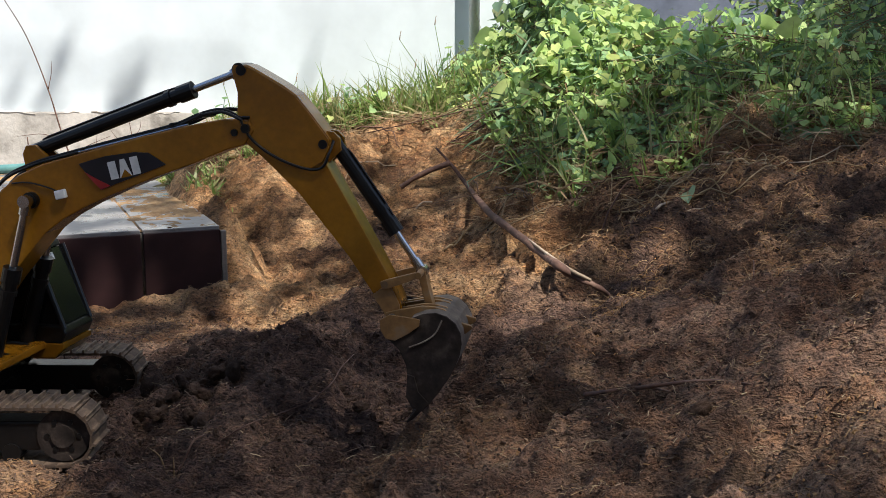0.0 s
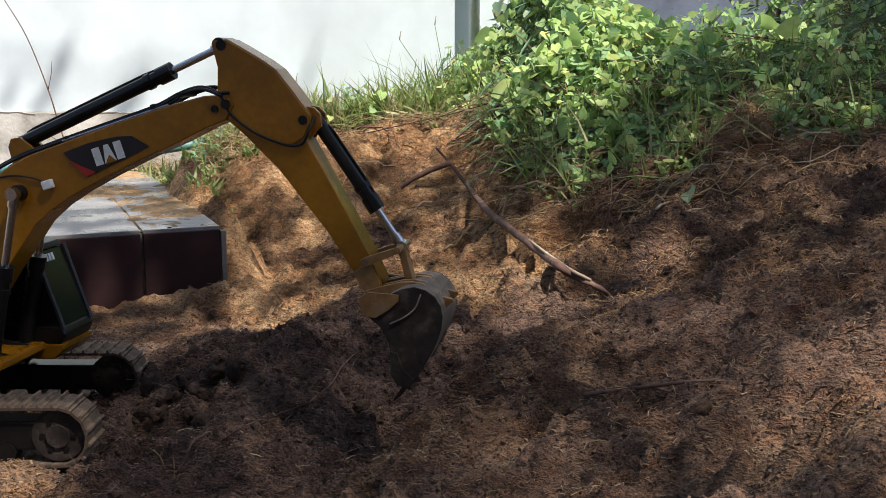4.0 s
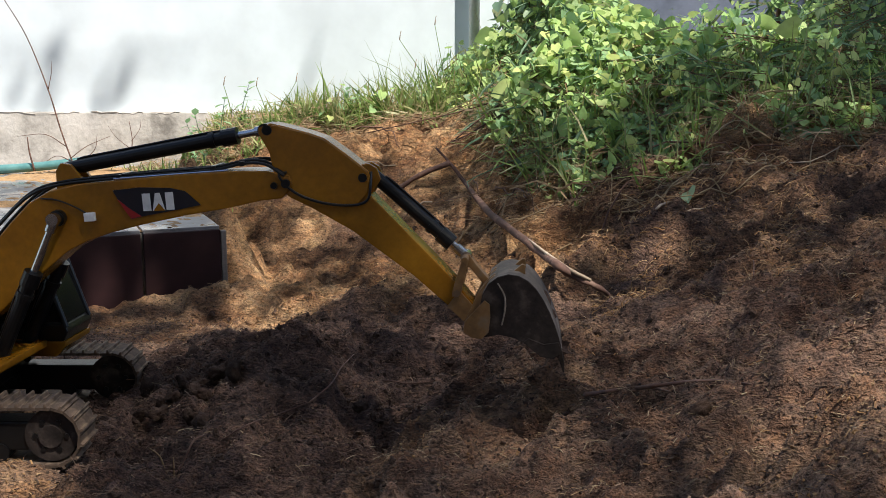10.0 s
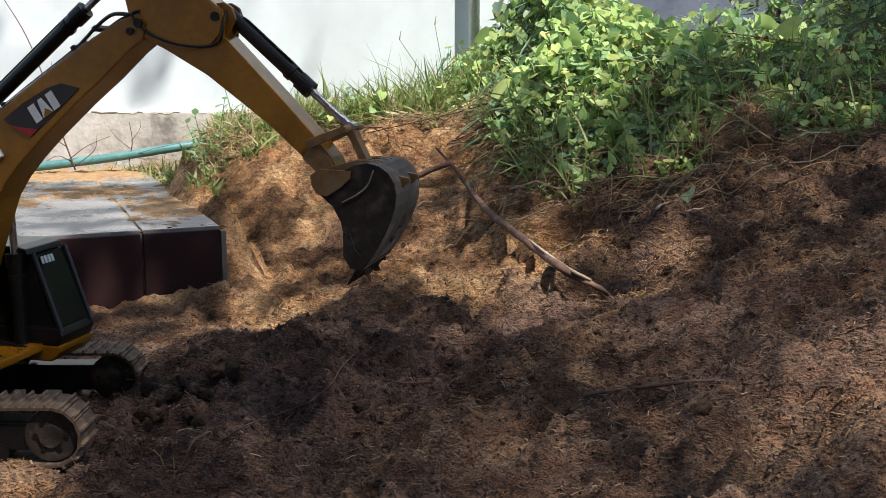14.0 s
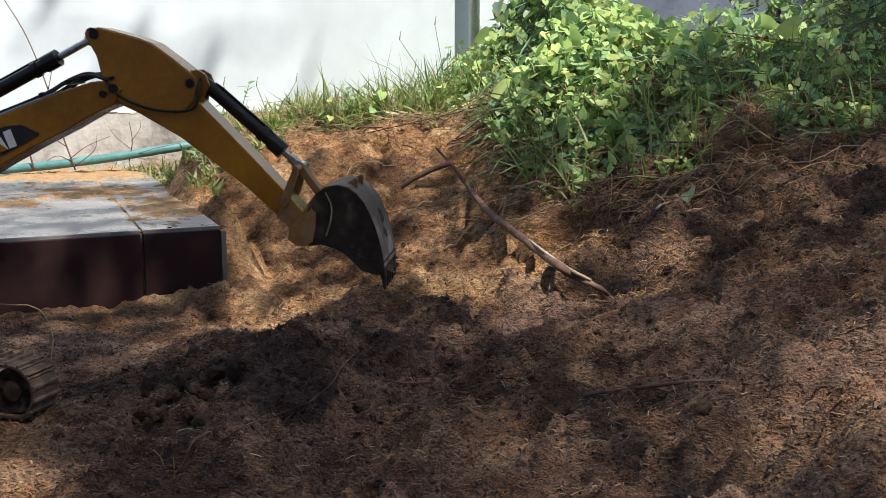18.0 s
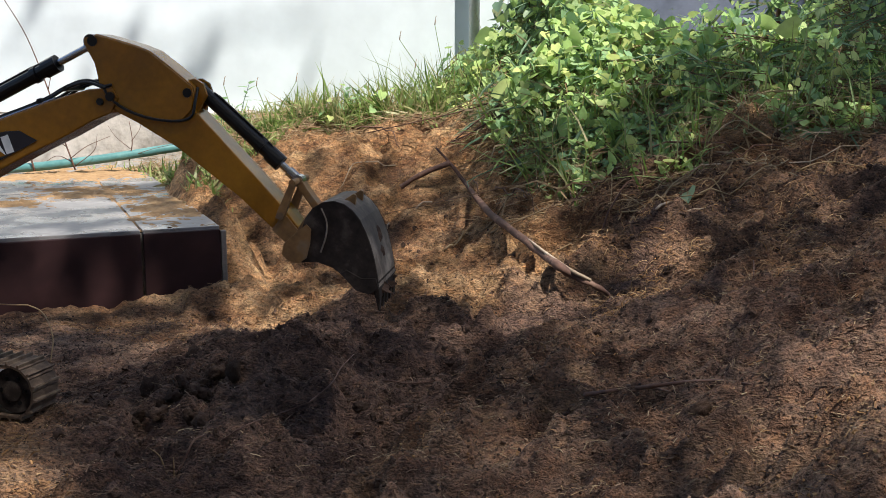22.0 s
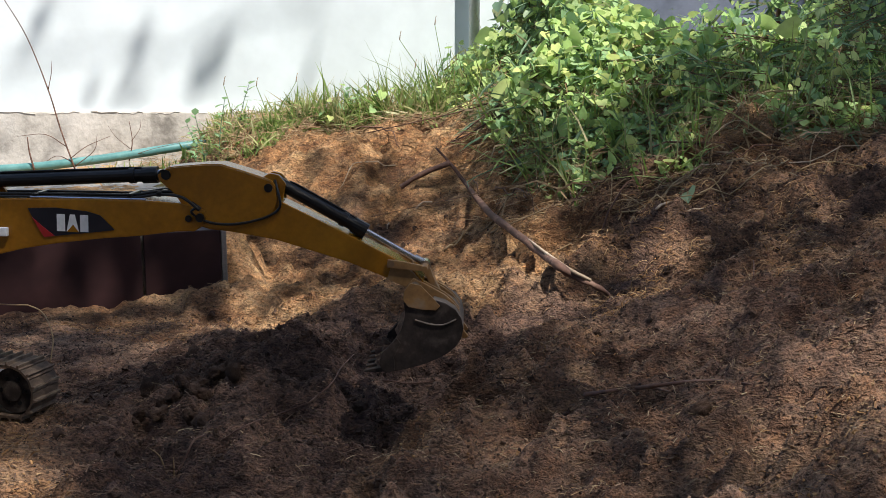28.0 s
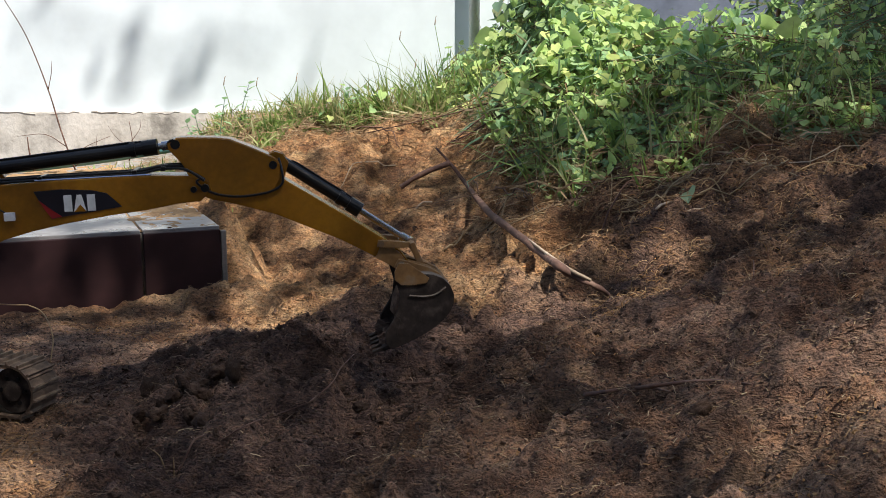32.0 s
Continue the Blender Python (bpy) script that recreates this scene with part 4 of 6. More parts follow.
def grass():
    rng = np.random.default_rng(11)
    n = 25000
    x = rng.uniform(-0.95, 0.30, n)
    y = rng.uniform(2.05, 2.80, n)
    lim = np.interp(x, [-0.95, -0.66, -0.55, -0.42, -0.30, 0.0, 0.3], [2.72, 2.62, 2.36, 2.42, 2.52, 2.48, 2.50]) + 0.05 * vnoise(x, y, 0.09, 2)
    u, v = plat_uv(x, y)
    edge = (np.abs(u + 0.05 + 0.05 * vnoise(x, y, 0.1, 1)) < 0.06) & (v > 0.28) & (rng.uniform(0, 1, n) < 0.5)
    keep = ((y > lim) | edge) & (vnoise(x, y, 0.10, 5) + rng.uniform(-0.6, 0.6, n) > -0.25)
    x, y = x[keep], y[keep]
    k = len(x)
    tall = np.interp(x, [-0.95, -0.5, -0.25, 0.0, 0.12, 0.3], [0.40, 0.60, 0.85, 1.45, 1.35, 1.0])
    h = tall * rng.uniform(0.03, 0.125, k) * np.where(rng.uniform(0, 1, k) < 0.05, 1.5, 1) * np.where(y < 2.5, 0.6, 1)
    M = poses(arr(x, y, ground_z(x, y) - 0.004), rng, rng.uniform(0, 6.28, k), rng.normal(0, 0.85, k), rng.normal(0, 0.6, k), rng.uniform(0.0026, 0.0085, k), h * rng.uniform(0.6, 1.6, k), h)
    ob = new("grass", stamps("grass", BLADE_V, BLADE_F, M, GRASS))
    tagged(ob, "tufts of sunlit green grass along the wall", "grass", kind="stuff")
    # dry thatch lying between the blades and along the foot of the plants
    n = 6500
    x = np.where(rng.uniform(0, 1, n) < 0.5, rng.uniform(-0.8, 0.1, n), rng.uniform(-0.8, 1.25, n))
    e = np.where(x < 0.05, np.interp(x, [-0.8, -0.5, -0.3, 0.05], [2.66, 2.46, 2.54, 2.46]), front_edge(x))
    y = e + np.abs(rng.normal(0, 0.14, n)) - 0.05
    lift = np.where(y - e > 0.03, rng.uniform(0, 0.05, n), rng.uniform(0, 0.012, n))
    L = rng.uniform(0.02, 0.085, n)
    M = poses(arr(x, y, ground_z(x, y) + lift), rng, rng.normal(0.1, 0.9, n), rng.normal(0, 0.3, n), rng.normal(0, 0.25, n), L, rng.uniform(0.0005, 0.0012, n), L * rng.uniform(0.02, 0.12, n))
    k = 420
    x, y = rng.uniform(0.02, 0.24, k), rng.uniform(1.84, 2.25, k)
    L = rng.uniform(0.02, 0.07, k)
    M = np.concatenate([M, poses(arr(x, y, ground_z(x, y) + rng.uniform(0, 0.006, k)), rng, rng.normal(0.5, 0.9, k), rng.normal(0, 0.3, k), rng.normal(0, 0.2, k), L, rng.uniform(0.0006, 0.0013, k), L * rng.uniform(0.02, 0.10, k))])
    tagged(new("dry_thatch", stamps("dry_thatch", SLIVER_V, SLIVER_F, M, STRAW)), "dry straw-coloured stems lying at the foot of the plants", "dry grass", kind="stuff")


grass()


def vines():
    rng = np.random.default_rng(5)
    base = empty("vine_bank", Matrix())
    tagged(base, "dense green creeping vines with heart-shaped leaves on the bank", "vine")

    def leaves(n, size, tops, seed_off, xr=(0.0, 1.3), dmin=0.0, dmax=0.95):
        x = rng.uniform(*xr, n)
        y = front_edge(x) + dmin + rng.uniform(0, 1, n) ** 0.8 * (dmax - dmin)
        bushy = np.exp(-((x - 0.29) / 0.14) ** 2 - ((y - 2.56) / 0.24) ** 2)
        clump = np.clip(0.5 + 0.9 * vnoise(x, y, 0.09, 3 + seed_off) + 0.9 * bushy, 0.06, 1)
        keep = ((y < 2.83) | (x > 0.75)) & (rng.uniform(0, 1, n) < clump * (1 - 0.55 * sstep(0.55, 0.75, x)) * (0.6 + 0.4 * sstep(0.02, 0.22, y - front_edge(x))))
        x, y = x[keep], y[keep]
        k = len(x)
        z = ground_shape(x, y) + canopy(x, y) * rng.uniform(*tops, k)
        s = rng.uniform(*size, k)
        yaw = math.pi + 0.6 + rng.normal(0, 1.5, k)            # tips hang towards the light
        return poses(arr(x, y, z), rng, yaw, -0.40 + rng.normal(0, 0.65, k), rng.normal(0, 0.75, k), s * rng.uniform(0.8, 1.2, k), s, s * rng.uniform(0.3, 1.3, k))
    big = np.concatenate([leaves(17000, (0.009, 0.027), (0.35, 1.2), 0, dmin=0.0), leaves(420, (0.028, 0.048), (0.7, 1.25), 0, dmin=0.08, xr=(0.0, 0.85)), leaves(7000, (0.009, 0.024), (0.25, 1.1), 1, xr=(0.10, 1.0), dmax=0.40)[::2]])
    xg = rng.uniform(-0.30, 0.10, 90)
    yg = rng.uniform(2.50, 2.76, 90)
    sg = rng.uniform(0.012, 0.026, 90)
    big = np.concatenate([big, poses(arr(xg, yg, ground_shape(xg, yg) + rng.uniform(0.02, 0.11, 90)), rng, math.pi + rng.normal(0, 1.2, 90), -0.5 + rng.normal(0, 0.5, 90), rng.normal(0, 0.4, 90), sg, sg, sg)])
    near = big[:, 1, 3] < 2.42
    pick = np.flatnonzero(near & (big[:, 0, 3] < 0.95) & (np.abs(big[:, 1, 1]) > 0)) [:260]
    rest = np.setdiff1d(np.arange(len(big)), pick)
    fol = new("foliage", stamps("foliage", HEART_V, HEART_F, big[rest], GREEN, True))
    fol.parent = base
    tagged(fol, "mass of light green vine leaves", kind="stuff")
    m = mesh_of("leaf", HEART_V, HEART_F, GREEN, True)
    for i in pick:
        ob = new("leaf", m)
        ob.parent = base
        ob.matrix_basis = Matrix(big[i].tolist())
    # the shade under the vines is put into these leaves' darker greens
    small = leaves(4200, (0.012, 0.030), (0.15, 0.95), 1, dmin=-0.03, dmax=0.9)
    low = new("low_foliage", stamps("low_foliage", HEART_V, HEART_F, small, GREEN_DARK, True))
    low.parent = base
    tagged(low, "small leaves under the vines, coloured darker for shade", kind="stuff")
    lance = leaves(8000, (0.03, 0.095), (0.2, 1.15), 2, dmin=-0.02, dmax=0.9)
    lan = new("weed_foliage", stamps("weed_foliage", LANCE_V, LANCE_F, lance * np.array([0.20, 1, 1, 1])[None, None, :], GREEN_DARK))
    lan.parent = base
    tagged(lan, "narrow weed blades among the vines", kind="stuff")
    # dry tangle of last year's stems under the leaves
    n = 2600
    x = rng.uniform(0.05, 1.25, n)
    y = front_edge(x) + rng.uniform(-0.04, 0.75, n)
    z = ground_shape(x, y) + canopy(x, y) * rng.uniform(0.0, 0.75, n)
    L = rng.uniform(0.03, 0.13, n)
    M = poses(arr(x, y, z), rng, rng.uniform(0, 6.28, n), rng.normal(0, 0.5, n), rng.normal(0, 0.6, n), L, rng.uniform(0.0005, 0.0012, n), L * rng.uniform(0.05, 0.35, n))
    tang = new("dry_tangle", stamps("dry_tangle", SLIVER_V, SLIVER_F, M, STRAW))
    tang.parent = base
    tagged(tang, "brown tangle of dry stems under the leaves", kind="stuff")
    # long grass blades drooping over the foot of the vines
    n = 2200
    x = rng.uniform(0.02, 1.25, n)
    y = front_edge(x) + rng.uniform(0.0, 0.40, n)
    h = rng.uniform(0.05, 0.16, n)
    M = poses(arr(x, y, ground_shape(x, y)), rng, rng.uniform(0, 6.28, n), rng.normal(0, 0.55, n), rng.normal(0, 0.4, n), rng.uniform(0.002, 0.006, n), h * rng.uniform(0.8, 2.0, n), h)
    long_g = new("long_grass", stamps("long_grass", BLADE_V, BLADE_F, M, GRASS))
    long_g.parent = base
    tagged(long_g, "long grass blades among the vines", kind="stuff")
    # sparse leaves of the bush against the wall, their shade put into darker greens
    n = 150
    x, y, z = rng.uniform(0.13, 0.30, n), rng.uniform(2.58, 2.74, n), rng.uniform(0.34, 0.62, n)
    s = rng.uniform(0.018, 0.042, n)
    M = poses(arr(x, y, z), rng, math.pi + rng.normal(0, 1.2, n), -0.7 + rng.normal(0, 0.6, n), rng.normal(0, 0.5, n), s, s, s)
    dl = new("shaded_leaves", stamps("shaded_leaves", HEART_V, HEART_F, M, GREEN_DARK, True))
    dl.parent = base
    tagged(dl, "leaves before the white wall, shade put into their dull colour", kind="stuff")
    r = random.Random(3)
    for k in range(10):
        xx, yy = r.uniform(0.15, 0.30), r.uniform(2.60, 2.72)
        part("stem", tube(smooth_line([(xx + 0.05, yy, 0.30), (xx + 0.01, yy, 0.42), (xx + r.uniform(-0.04, 0.03), yy - 0.02, 0.62)], 4), 0.0016, 5, taper=0.5), BARK, base, smooth=True)
    for k in range(46):
        x = r.uniform(0.12, 1.1)
        y = float(front_edge(x)) + r.uniform(-0.02, 0.35)
        pts = []
        for s in range(7):
            xx, yy = x + s * 0.035 * r.uniform(-1.2, 1.2) + 0.02 * s * r.choice((-1, 1)), y + s * 0.03 * r.uniform(-0.2, 1)
            zz = float(ground_shape(xx, yy)) + float(canopy(np.array(xx), np.array(yy))) * (0.1 + 0.9 * min(1, s / 4)) * r.uniform(0.7, 1.0)
            pts.append((xx, yy, zz))
        part("stem", tube(smooth_line(pts, 3), r.uniform(0.0010, 0.0022), 5, taper=0.5), r.choice((STRAW, BARK, GREEN_DARK)), base, smooth=True)
    # bushes farther back, behind the bank, in the darker greens to read as shaded
    bush = empty("back_bush", Matrix())
    tagged(bush, "leafy bush behind the vine bank, its leaves coloured dark for shade", "bush")
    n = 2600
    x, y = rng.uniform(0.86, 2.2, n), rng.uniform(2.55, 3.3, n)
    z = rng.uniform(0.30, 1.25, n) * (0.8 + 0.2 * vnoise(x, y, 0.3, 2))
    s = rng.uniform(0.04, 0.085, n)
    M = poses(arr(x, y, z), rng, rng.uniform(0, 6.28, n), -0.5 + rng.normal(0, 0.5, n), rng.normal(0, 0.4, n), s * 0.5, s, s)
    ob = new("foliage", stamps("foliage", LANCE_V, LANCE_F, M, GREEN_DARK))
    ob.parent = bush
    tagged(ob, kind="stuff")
    for k in range(6):
        xx, yy = 0.85 + 0.22 * k, 2.8 + 0.1 * (k % 3)
        part("stem", tube(smooth_line([(xx, yy, 0.25), (xx + 0.03, yy, 0.6), (xx - 0.02, yy + 0.04, 1.15)], 4), 0.008, 7, taper=0.4), BARK, bush, smooth=True)


vines()


def lone_leaf():
    ob = new("fallen_leaf", mesh_of("fallen_leaf", HEART_V, HEART_F, GREEN_DARK))
    ob.matrix_basis = pose(0.412, 1.744, 0.188, -35, 25, 150) @ Matrix.Diagonal((0.030, 0.034, 0.034, 1))
    tagged(ob, "single green leaf standing on the bare soil", "leaf")


lone_leaf()


def weed_stalk(name, foot, pts, r, head=None, side=()):
    base = empty(name, pose(*foot))
    part("stalk", tube(smooth_line(pts, 5), r, 6, taper=0.45), BARK if name == "dry_weed" else GRASS, base, smooth=True)
    if head:
        for dx, dz in head:
            p = Vector(pts[-1])
            part("seed_head", tube(smooth_line([p, p + Vector((dx * 0.5, 0.004, dz * 0.75)), p + Vector((dx, 0.008, dz))], 3), r * 0.9, 5, taper=0.4), STRAW, base, smooth=True)
    for a, b, c in side:
        part("side_shoot", tube(smooth_line([a, b, c], 4), r * 0.6, 5, taper=0.4), BARK, base, smooth=True)
    return tagged(base, "thin dry weed stalk against the pale wall", "weed")


weed_stalk("dry_weed", (-0.925, 2.62, 0.13), [(0, 0, 0), (-0.03, 0, 0.10), (-0.055, 0, 0.20), (-0.10, 0, 0.33), (-0.155, 0, 0.43)], 0.0022,
           [(-0.03, 0.012), (-0.022, 0.026), (-0.004, 0.030), (0.010, 0.022)],
           [((-0.01, 0, 0.03), (0.03, 0.01, 0.06), (0.09, 0.01, 0.085)), ((-0.02, 0, 0.06), (-0.07, 0, 0.09), (-0.14, 0, 0.085)),
            ((-0.005, 0, 0.02), (-0.05, 0.01, 0.035), (-0.10, 0, 0.0)), ((0, 0, 0.01), (0.05, 0, 0.05), (0.06, 0, 0.09)), ((-0.055, 0, 0.20), (-0.045, 0, 0.24), (-0.043, 0, 0.27))])
weed_stalk("dry_weed", (-0.80, 2.66, 0.15), [(0, 0, 0), (0.01, 0, 0.05), (0.005, 0, 0.10)], 0.0016, None,
           [((0, 0, 0.01), (0.06, 0, 0.03), (0.13, 0, 0.045)), ((0.005, 0, 0.03), (-0.03, 0, 0.06), (-0.05, 0, 0.09)), ((0.008, 0, 0.05), (0.03, 0, 0.08), (0.035, 0, 0.105))])
weed_stalk("dry_weed", (-1.02, 2.60, 0.13), [(0, 0, 0), (-0.01, 0, 0.05), (-0.012, 0, 0.085)], 0.0026)
for gx, gy, hh, lean in ((0.01, 2.62, 0.24, -0.03), (-0.02, 2.70, 0.20, -0.09), (-0.10, 2.66, 0.16, 0.03), (-0.42, 2.66, 0.13, 0.05), (-0.44, 2.66, 0.12, -0.03), (-0.52, 2.60, 0.11, -0.02)):
    gz = float(ground_z(gx, gy))
    weed_stalk("tall_grass_stem", (gx, gy, gz), [(0, 0, -0.01), (lean * 0.3, 0, hh * 0.5), (lean, 0, hh)], 0.0016, [(0.004, 0.022)],
               [((lean * 0.2, 0, hh * 0.4), (lean * 0.2 + 0.02, 0, hh * 0.55), (lean * 0.2 + 0.03, 0, hh * 0.62))])


def broadleaf_weed(x, y, h, lean, seed):
    r = random.Random(seed)
    z = float(ground_z(x, y))
    base = empty("broadleaf_weed", pose(x, y, z))
    tagged(base, "upright weed with small oval green leaves in the grass", "weed", "weeds in the grass")
    part("stalk", tube(smooth_line([(0, 0, -0.01), (lean * 0.4, 0, h * 0.5), (lean, 0, h)], 4), 0.0014, 5, taper=0.5), GREEN_DARK, base, smooth=True)
    for k in range(13):
        f = 0.15 + 0.85 * k / 12
        s = r.uniform(0.014, 0.030)
        m = new("leaf", LEAF_MESH)
        m.parent = base
        m.matrix_basis = Matrix.Translation((lean * f, 0, h * f)) @ Euler((r.uniform(-0.3, 0.9), 0, 2.4 * k + r.uniform(-0.4, 0.4))).to_matrix().to_4x4() @ Matrix.Diagonal((s * 1.7, s, s, 1))


LEAF_MESH = mesh_of("leaf", LANCE_V, LANCE_F, GREEN, True)
for i, (wx, wy, wh, wl) in enumerate(((-0.57, 2.50, 0.12, -0.02), (-0.53, 2.46, 0.14, 0.02), (-0.50, 2.56, 0.11, 0.03), (-0.60, 2.58, 0.10, -0.03), (-0.56, 2.40, 0.09, -0.02), (-0.25, 2.62, 0.08, 0.01), (-0.20, 2.58, 0.09, -0.02), (-0.02, 2.60, 0.15, 0.02), (0.05, 2.52, 0.12, -0.02), (-0.08, 2.64, 0.12, 0.03), (0.10, 2.40, 0.10, 0.02), (0.56, 2.40, 0.16, 0.02), (0.62, 2.50, 0.18, -0.01), (0.52, 2.56, 0.17, 0.03))):
    broadleaf_weed(wx, wy, wh, wl, 40 + i)


# ---- sticks, roots, crumbs ----
def branch():
    base = empty("fallen_branch", pose(0.25, 1.552, 0.045))
    tagged(base, "forked dead branch with a pale barked end lying on the bank", "branch")
    o = Vector((0.25, 1.552, 0.045))
    main = [(0.252, 1.534, 0.05), (0.24, 1.523, 0.063), (0.22, 1.52, 0.074), (0.206, 1.526, 0.08), (0.191, 1.532, 0.087), (0.174, 1.534, 0.098), (0.164, 1.597, 0.098), (0.151, 1.638, 0.103), (0.139, 1.67, 0.11), (0.116, 1.747, 0.118), (0.095, 1.815, 0.127), (0.079, 1.892, 0.134), (0.06, 1.968, 0.148), (0.043, 2.069, 0.164), (0.013, 2.099, 0.199), (-0.014, 2.119, 0.227)]
    part("trunk", tube([Vector(p) - o for p in smooth_line(main, 3)], 0.0034, 12, taper=0.60, swell=1.15, knots=0.45), BARK, base, smooth=True)
    fork = [(0.013, 2.099, 0.199), (-0.05, 2.109, 0.171), (-0.109, 2.119, 0.131)]
    part("side_limb", tube([Vector(p) - o for p in smooth_line(fork, 5)], 0.0062, 9, taper=0.8, knots=0.4), BARK, base, smooth=True)
    bare = [(0.22, 1.518, 0.0795), (0.191, 1.53, 0.0925), (0.164, 1.595, 0.1035), (0.139, 1.668, 0.1155)]
    part("bare_wood", tube([Vector(p) - o for p in smooth_line(bare, 5)], 0.0024, 7, taper=0.6, swell=0.5), PALEWOOD, base, "pale wood where the bark is gone", smooth=True)


branch()


def twigs():
    r = random.Random(8)
    runs = ([(-0.136, 1.155), (-0.096, 1.188), (-0.061, 1.296), (0.004, 1.303)],
            [(-0.30, 0.965), (-0.26, 0.985), (-0.24, 1.01)], 
            [(-0.021, 2.04), (-0.055, 2.041), (-0.088, 2.023), (-0.103, 2.0), (-0.107, 1.973)], [(0.158, 1.962), (0.156, 1.90), (0.164, 1.852)], [(0.244, 1.736), (0.281, 1.761), (0.342, 1.808)], [(0.417, 1.845), (0.507, 1.846), (0.623, 1.867), (0.708, 1.883)], [(-0.102, 2.245), (-0.173, 2.204), (-0.219, 2.182)], [(0.10, 1.98), (0.14, 1.93), (0.15, 1.86)], [(0.06, 2.06), (0.07, 1.99), (0.09, 1.93)],
            [(0.30, 1.90), (0.45, 1.86), (0.60, 1.84)], [(0.42, 1.80), (0.58, 1.80), (0.75, 1.83)],
            [(0.20, 1.84), (0.27, 1.82), (0.33, 1.83)], [(-0.20, 2.45), (-0.14, 2.42), (-0.10, 2.36)], [(0.36, 1.33), (0.41, 1.36), (0.43, 1.42)],
            [(0.33, 1.60), (0.38, 1.66), (0.47, 1.70)])
    for k, run in enumerate(runs):
        line = smooth_line([(x, y, 0) for x, y in run], 6)
        hs = [float(ground_z(p.x, p.y)) for p in line]
        pts = [(p.x, p.y, max(hs[max(0, i - 2):i + 3]) + 0.002) for i, p in enumerate(line)]
        if k == 0:        # a straight one lying across the lumps
            a, b = (-0.149, 1.262, 0.009), (0.004, 1.262, 0.000)
            pts = [Vector(a).lerp(Vector(b), i / 9) + Vector((0, 0.004 * math.sin(i), 0.0022 * math.sin(1.7 * i))) for i in range(10)]
        ob = part("twig", tube(pts, 0.0015 if k == 0 else r.uniform(0.0014, 0.0024), 6, taper=0.5), (BARK, BARK, PALEWOOD, BARK)[k % 4], smooth=True)
        tagged(ob, "thin dry twig lying on the soil", "twig", "twigs on the soil")
    for pts, r0, m in (([(0.148, 1.047, 0.057), (0.192, 1.078, 0.052), (0.22, 1.037, 0.07), (0.258, 1.05, 0.07), (0.288, 1.054, 0.07), (0.3, 0.975, 0.091)], 0.0026, BARK), ([(0.201, 1.094, 0.052), (0.222, 1.035, 0.067), (0.23, 1.016, 0.07)], 0.0018, BARK), ([(-0.22, 0.993, 0.028), (-0.194, 0.992, 0.044), (-0.178, 1.106, 0.017), (-0.141, 1.114, 0.029)], 0.0010, BARK), ([(-0.148, 1.095, 0.031), (-0.125, 1.117, 0.046), (-0.119, 1.18, 0.047), (-0.116, 1.306, 0.026)], 0.0011, BARK)):
        tagged(part("twig", tube(smooth_line(pts, 5), r0, 7, taper=0.5, knots=0.4), m, smooth=True), "thin crooked twig lying across the slope", "twig", "twigs on the soil")
    # a springy wire standing by the platform
    tagged(part("bent_stem", tube(smooth_line([(-0.78, 1.45, 0.0), (-0.70, 1.45, 0.055), (-0.607, 1.45, 0.058), (-0.587, 1.45, 0.056), (-0.562, 1.43, 0.049), (-0.540, 1.40, 0.025), (-0.54, 1.385, -0.008)], 6), 0.0010, 6), STRAW, smooth=True), "thin pale stem arched over the soil", "stem")
    for k, (x, y) in enumerate(((-0.268, 0.960), (-0.262, 0.962), (-0.255, 0.958))):
        z = float(ground_z(x, y))
        ob = part("dry_shoot", tube(smooth_line([(x, y, z - 0.01), (x + (k - 1) * 0.006, y, z + 0.012), (x + (k - 1) * 0.017, y, z + 0.022)], 4), 0.0013, 5, taper=0.4), STRAW, smooth=True)
        tagged(ob, "pale dry shoot sticking out of the soil", "shoot", "dry shoots")


twigs()


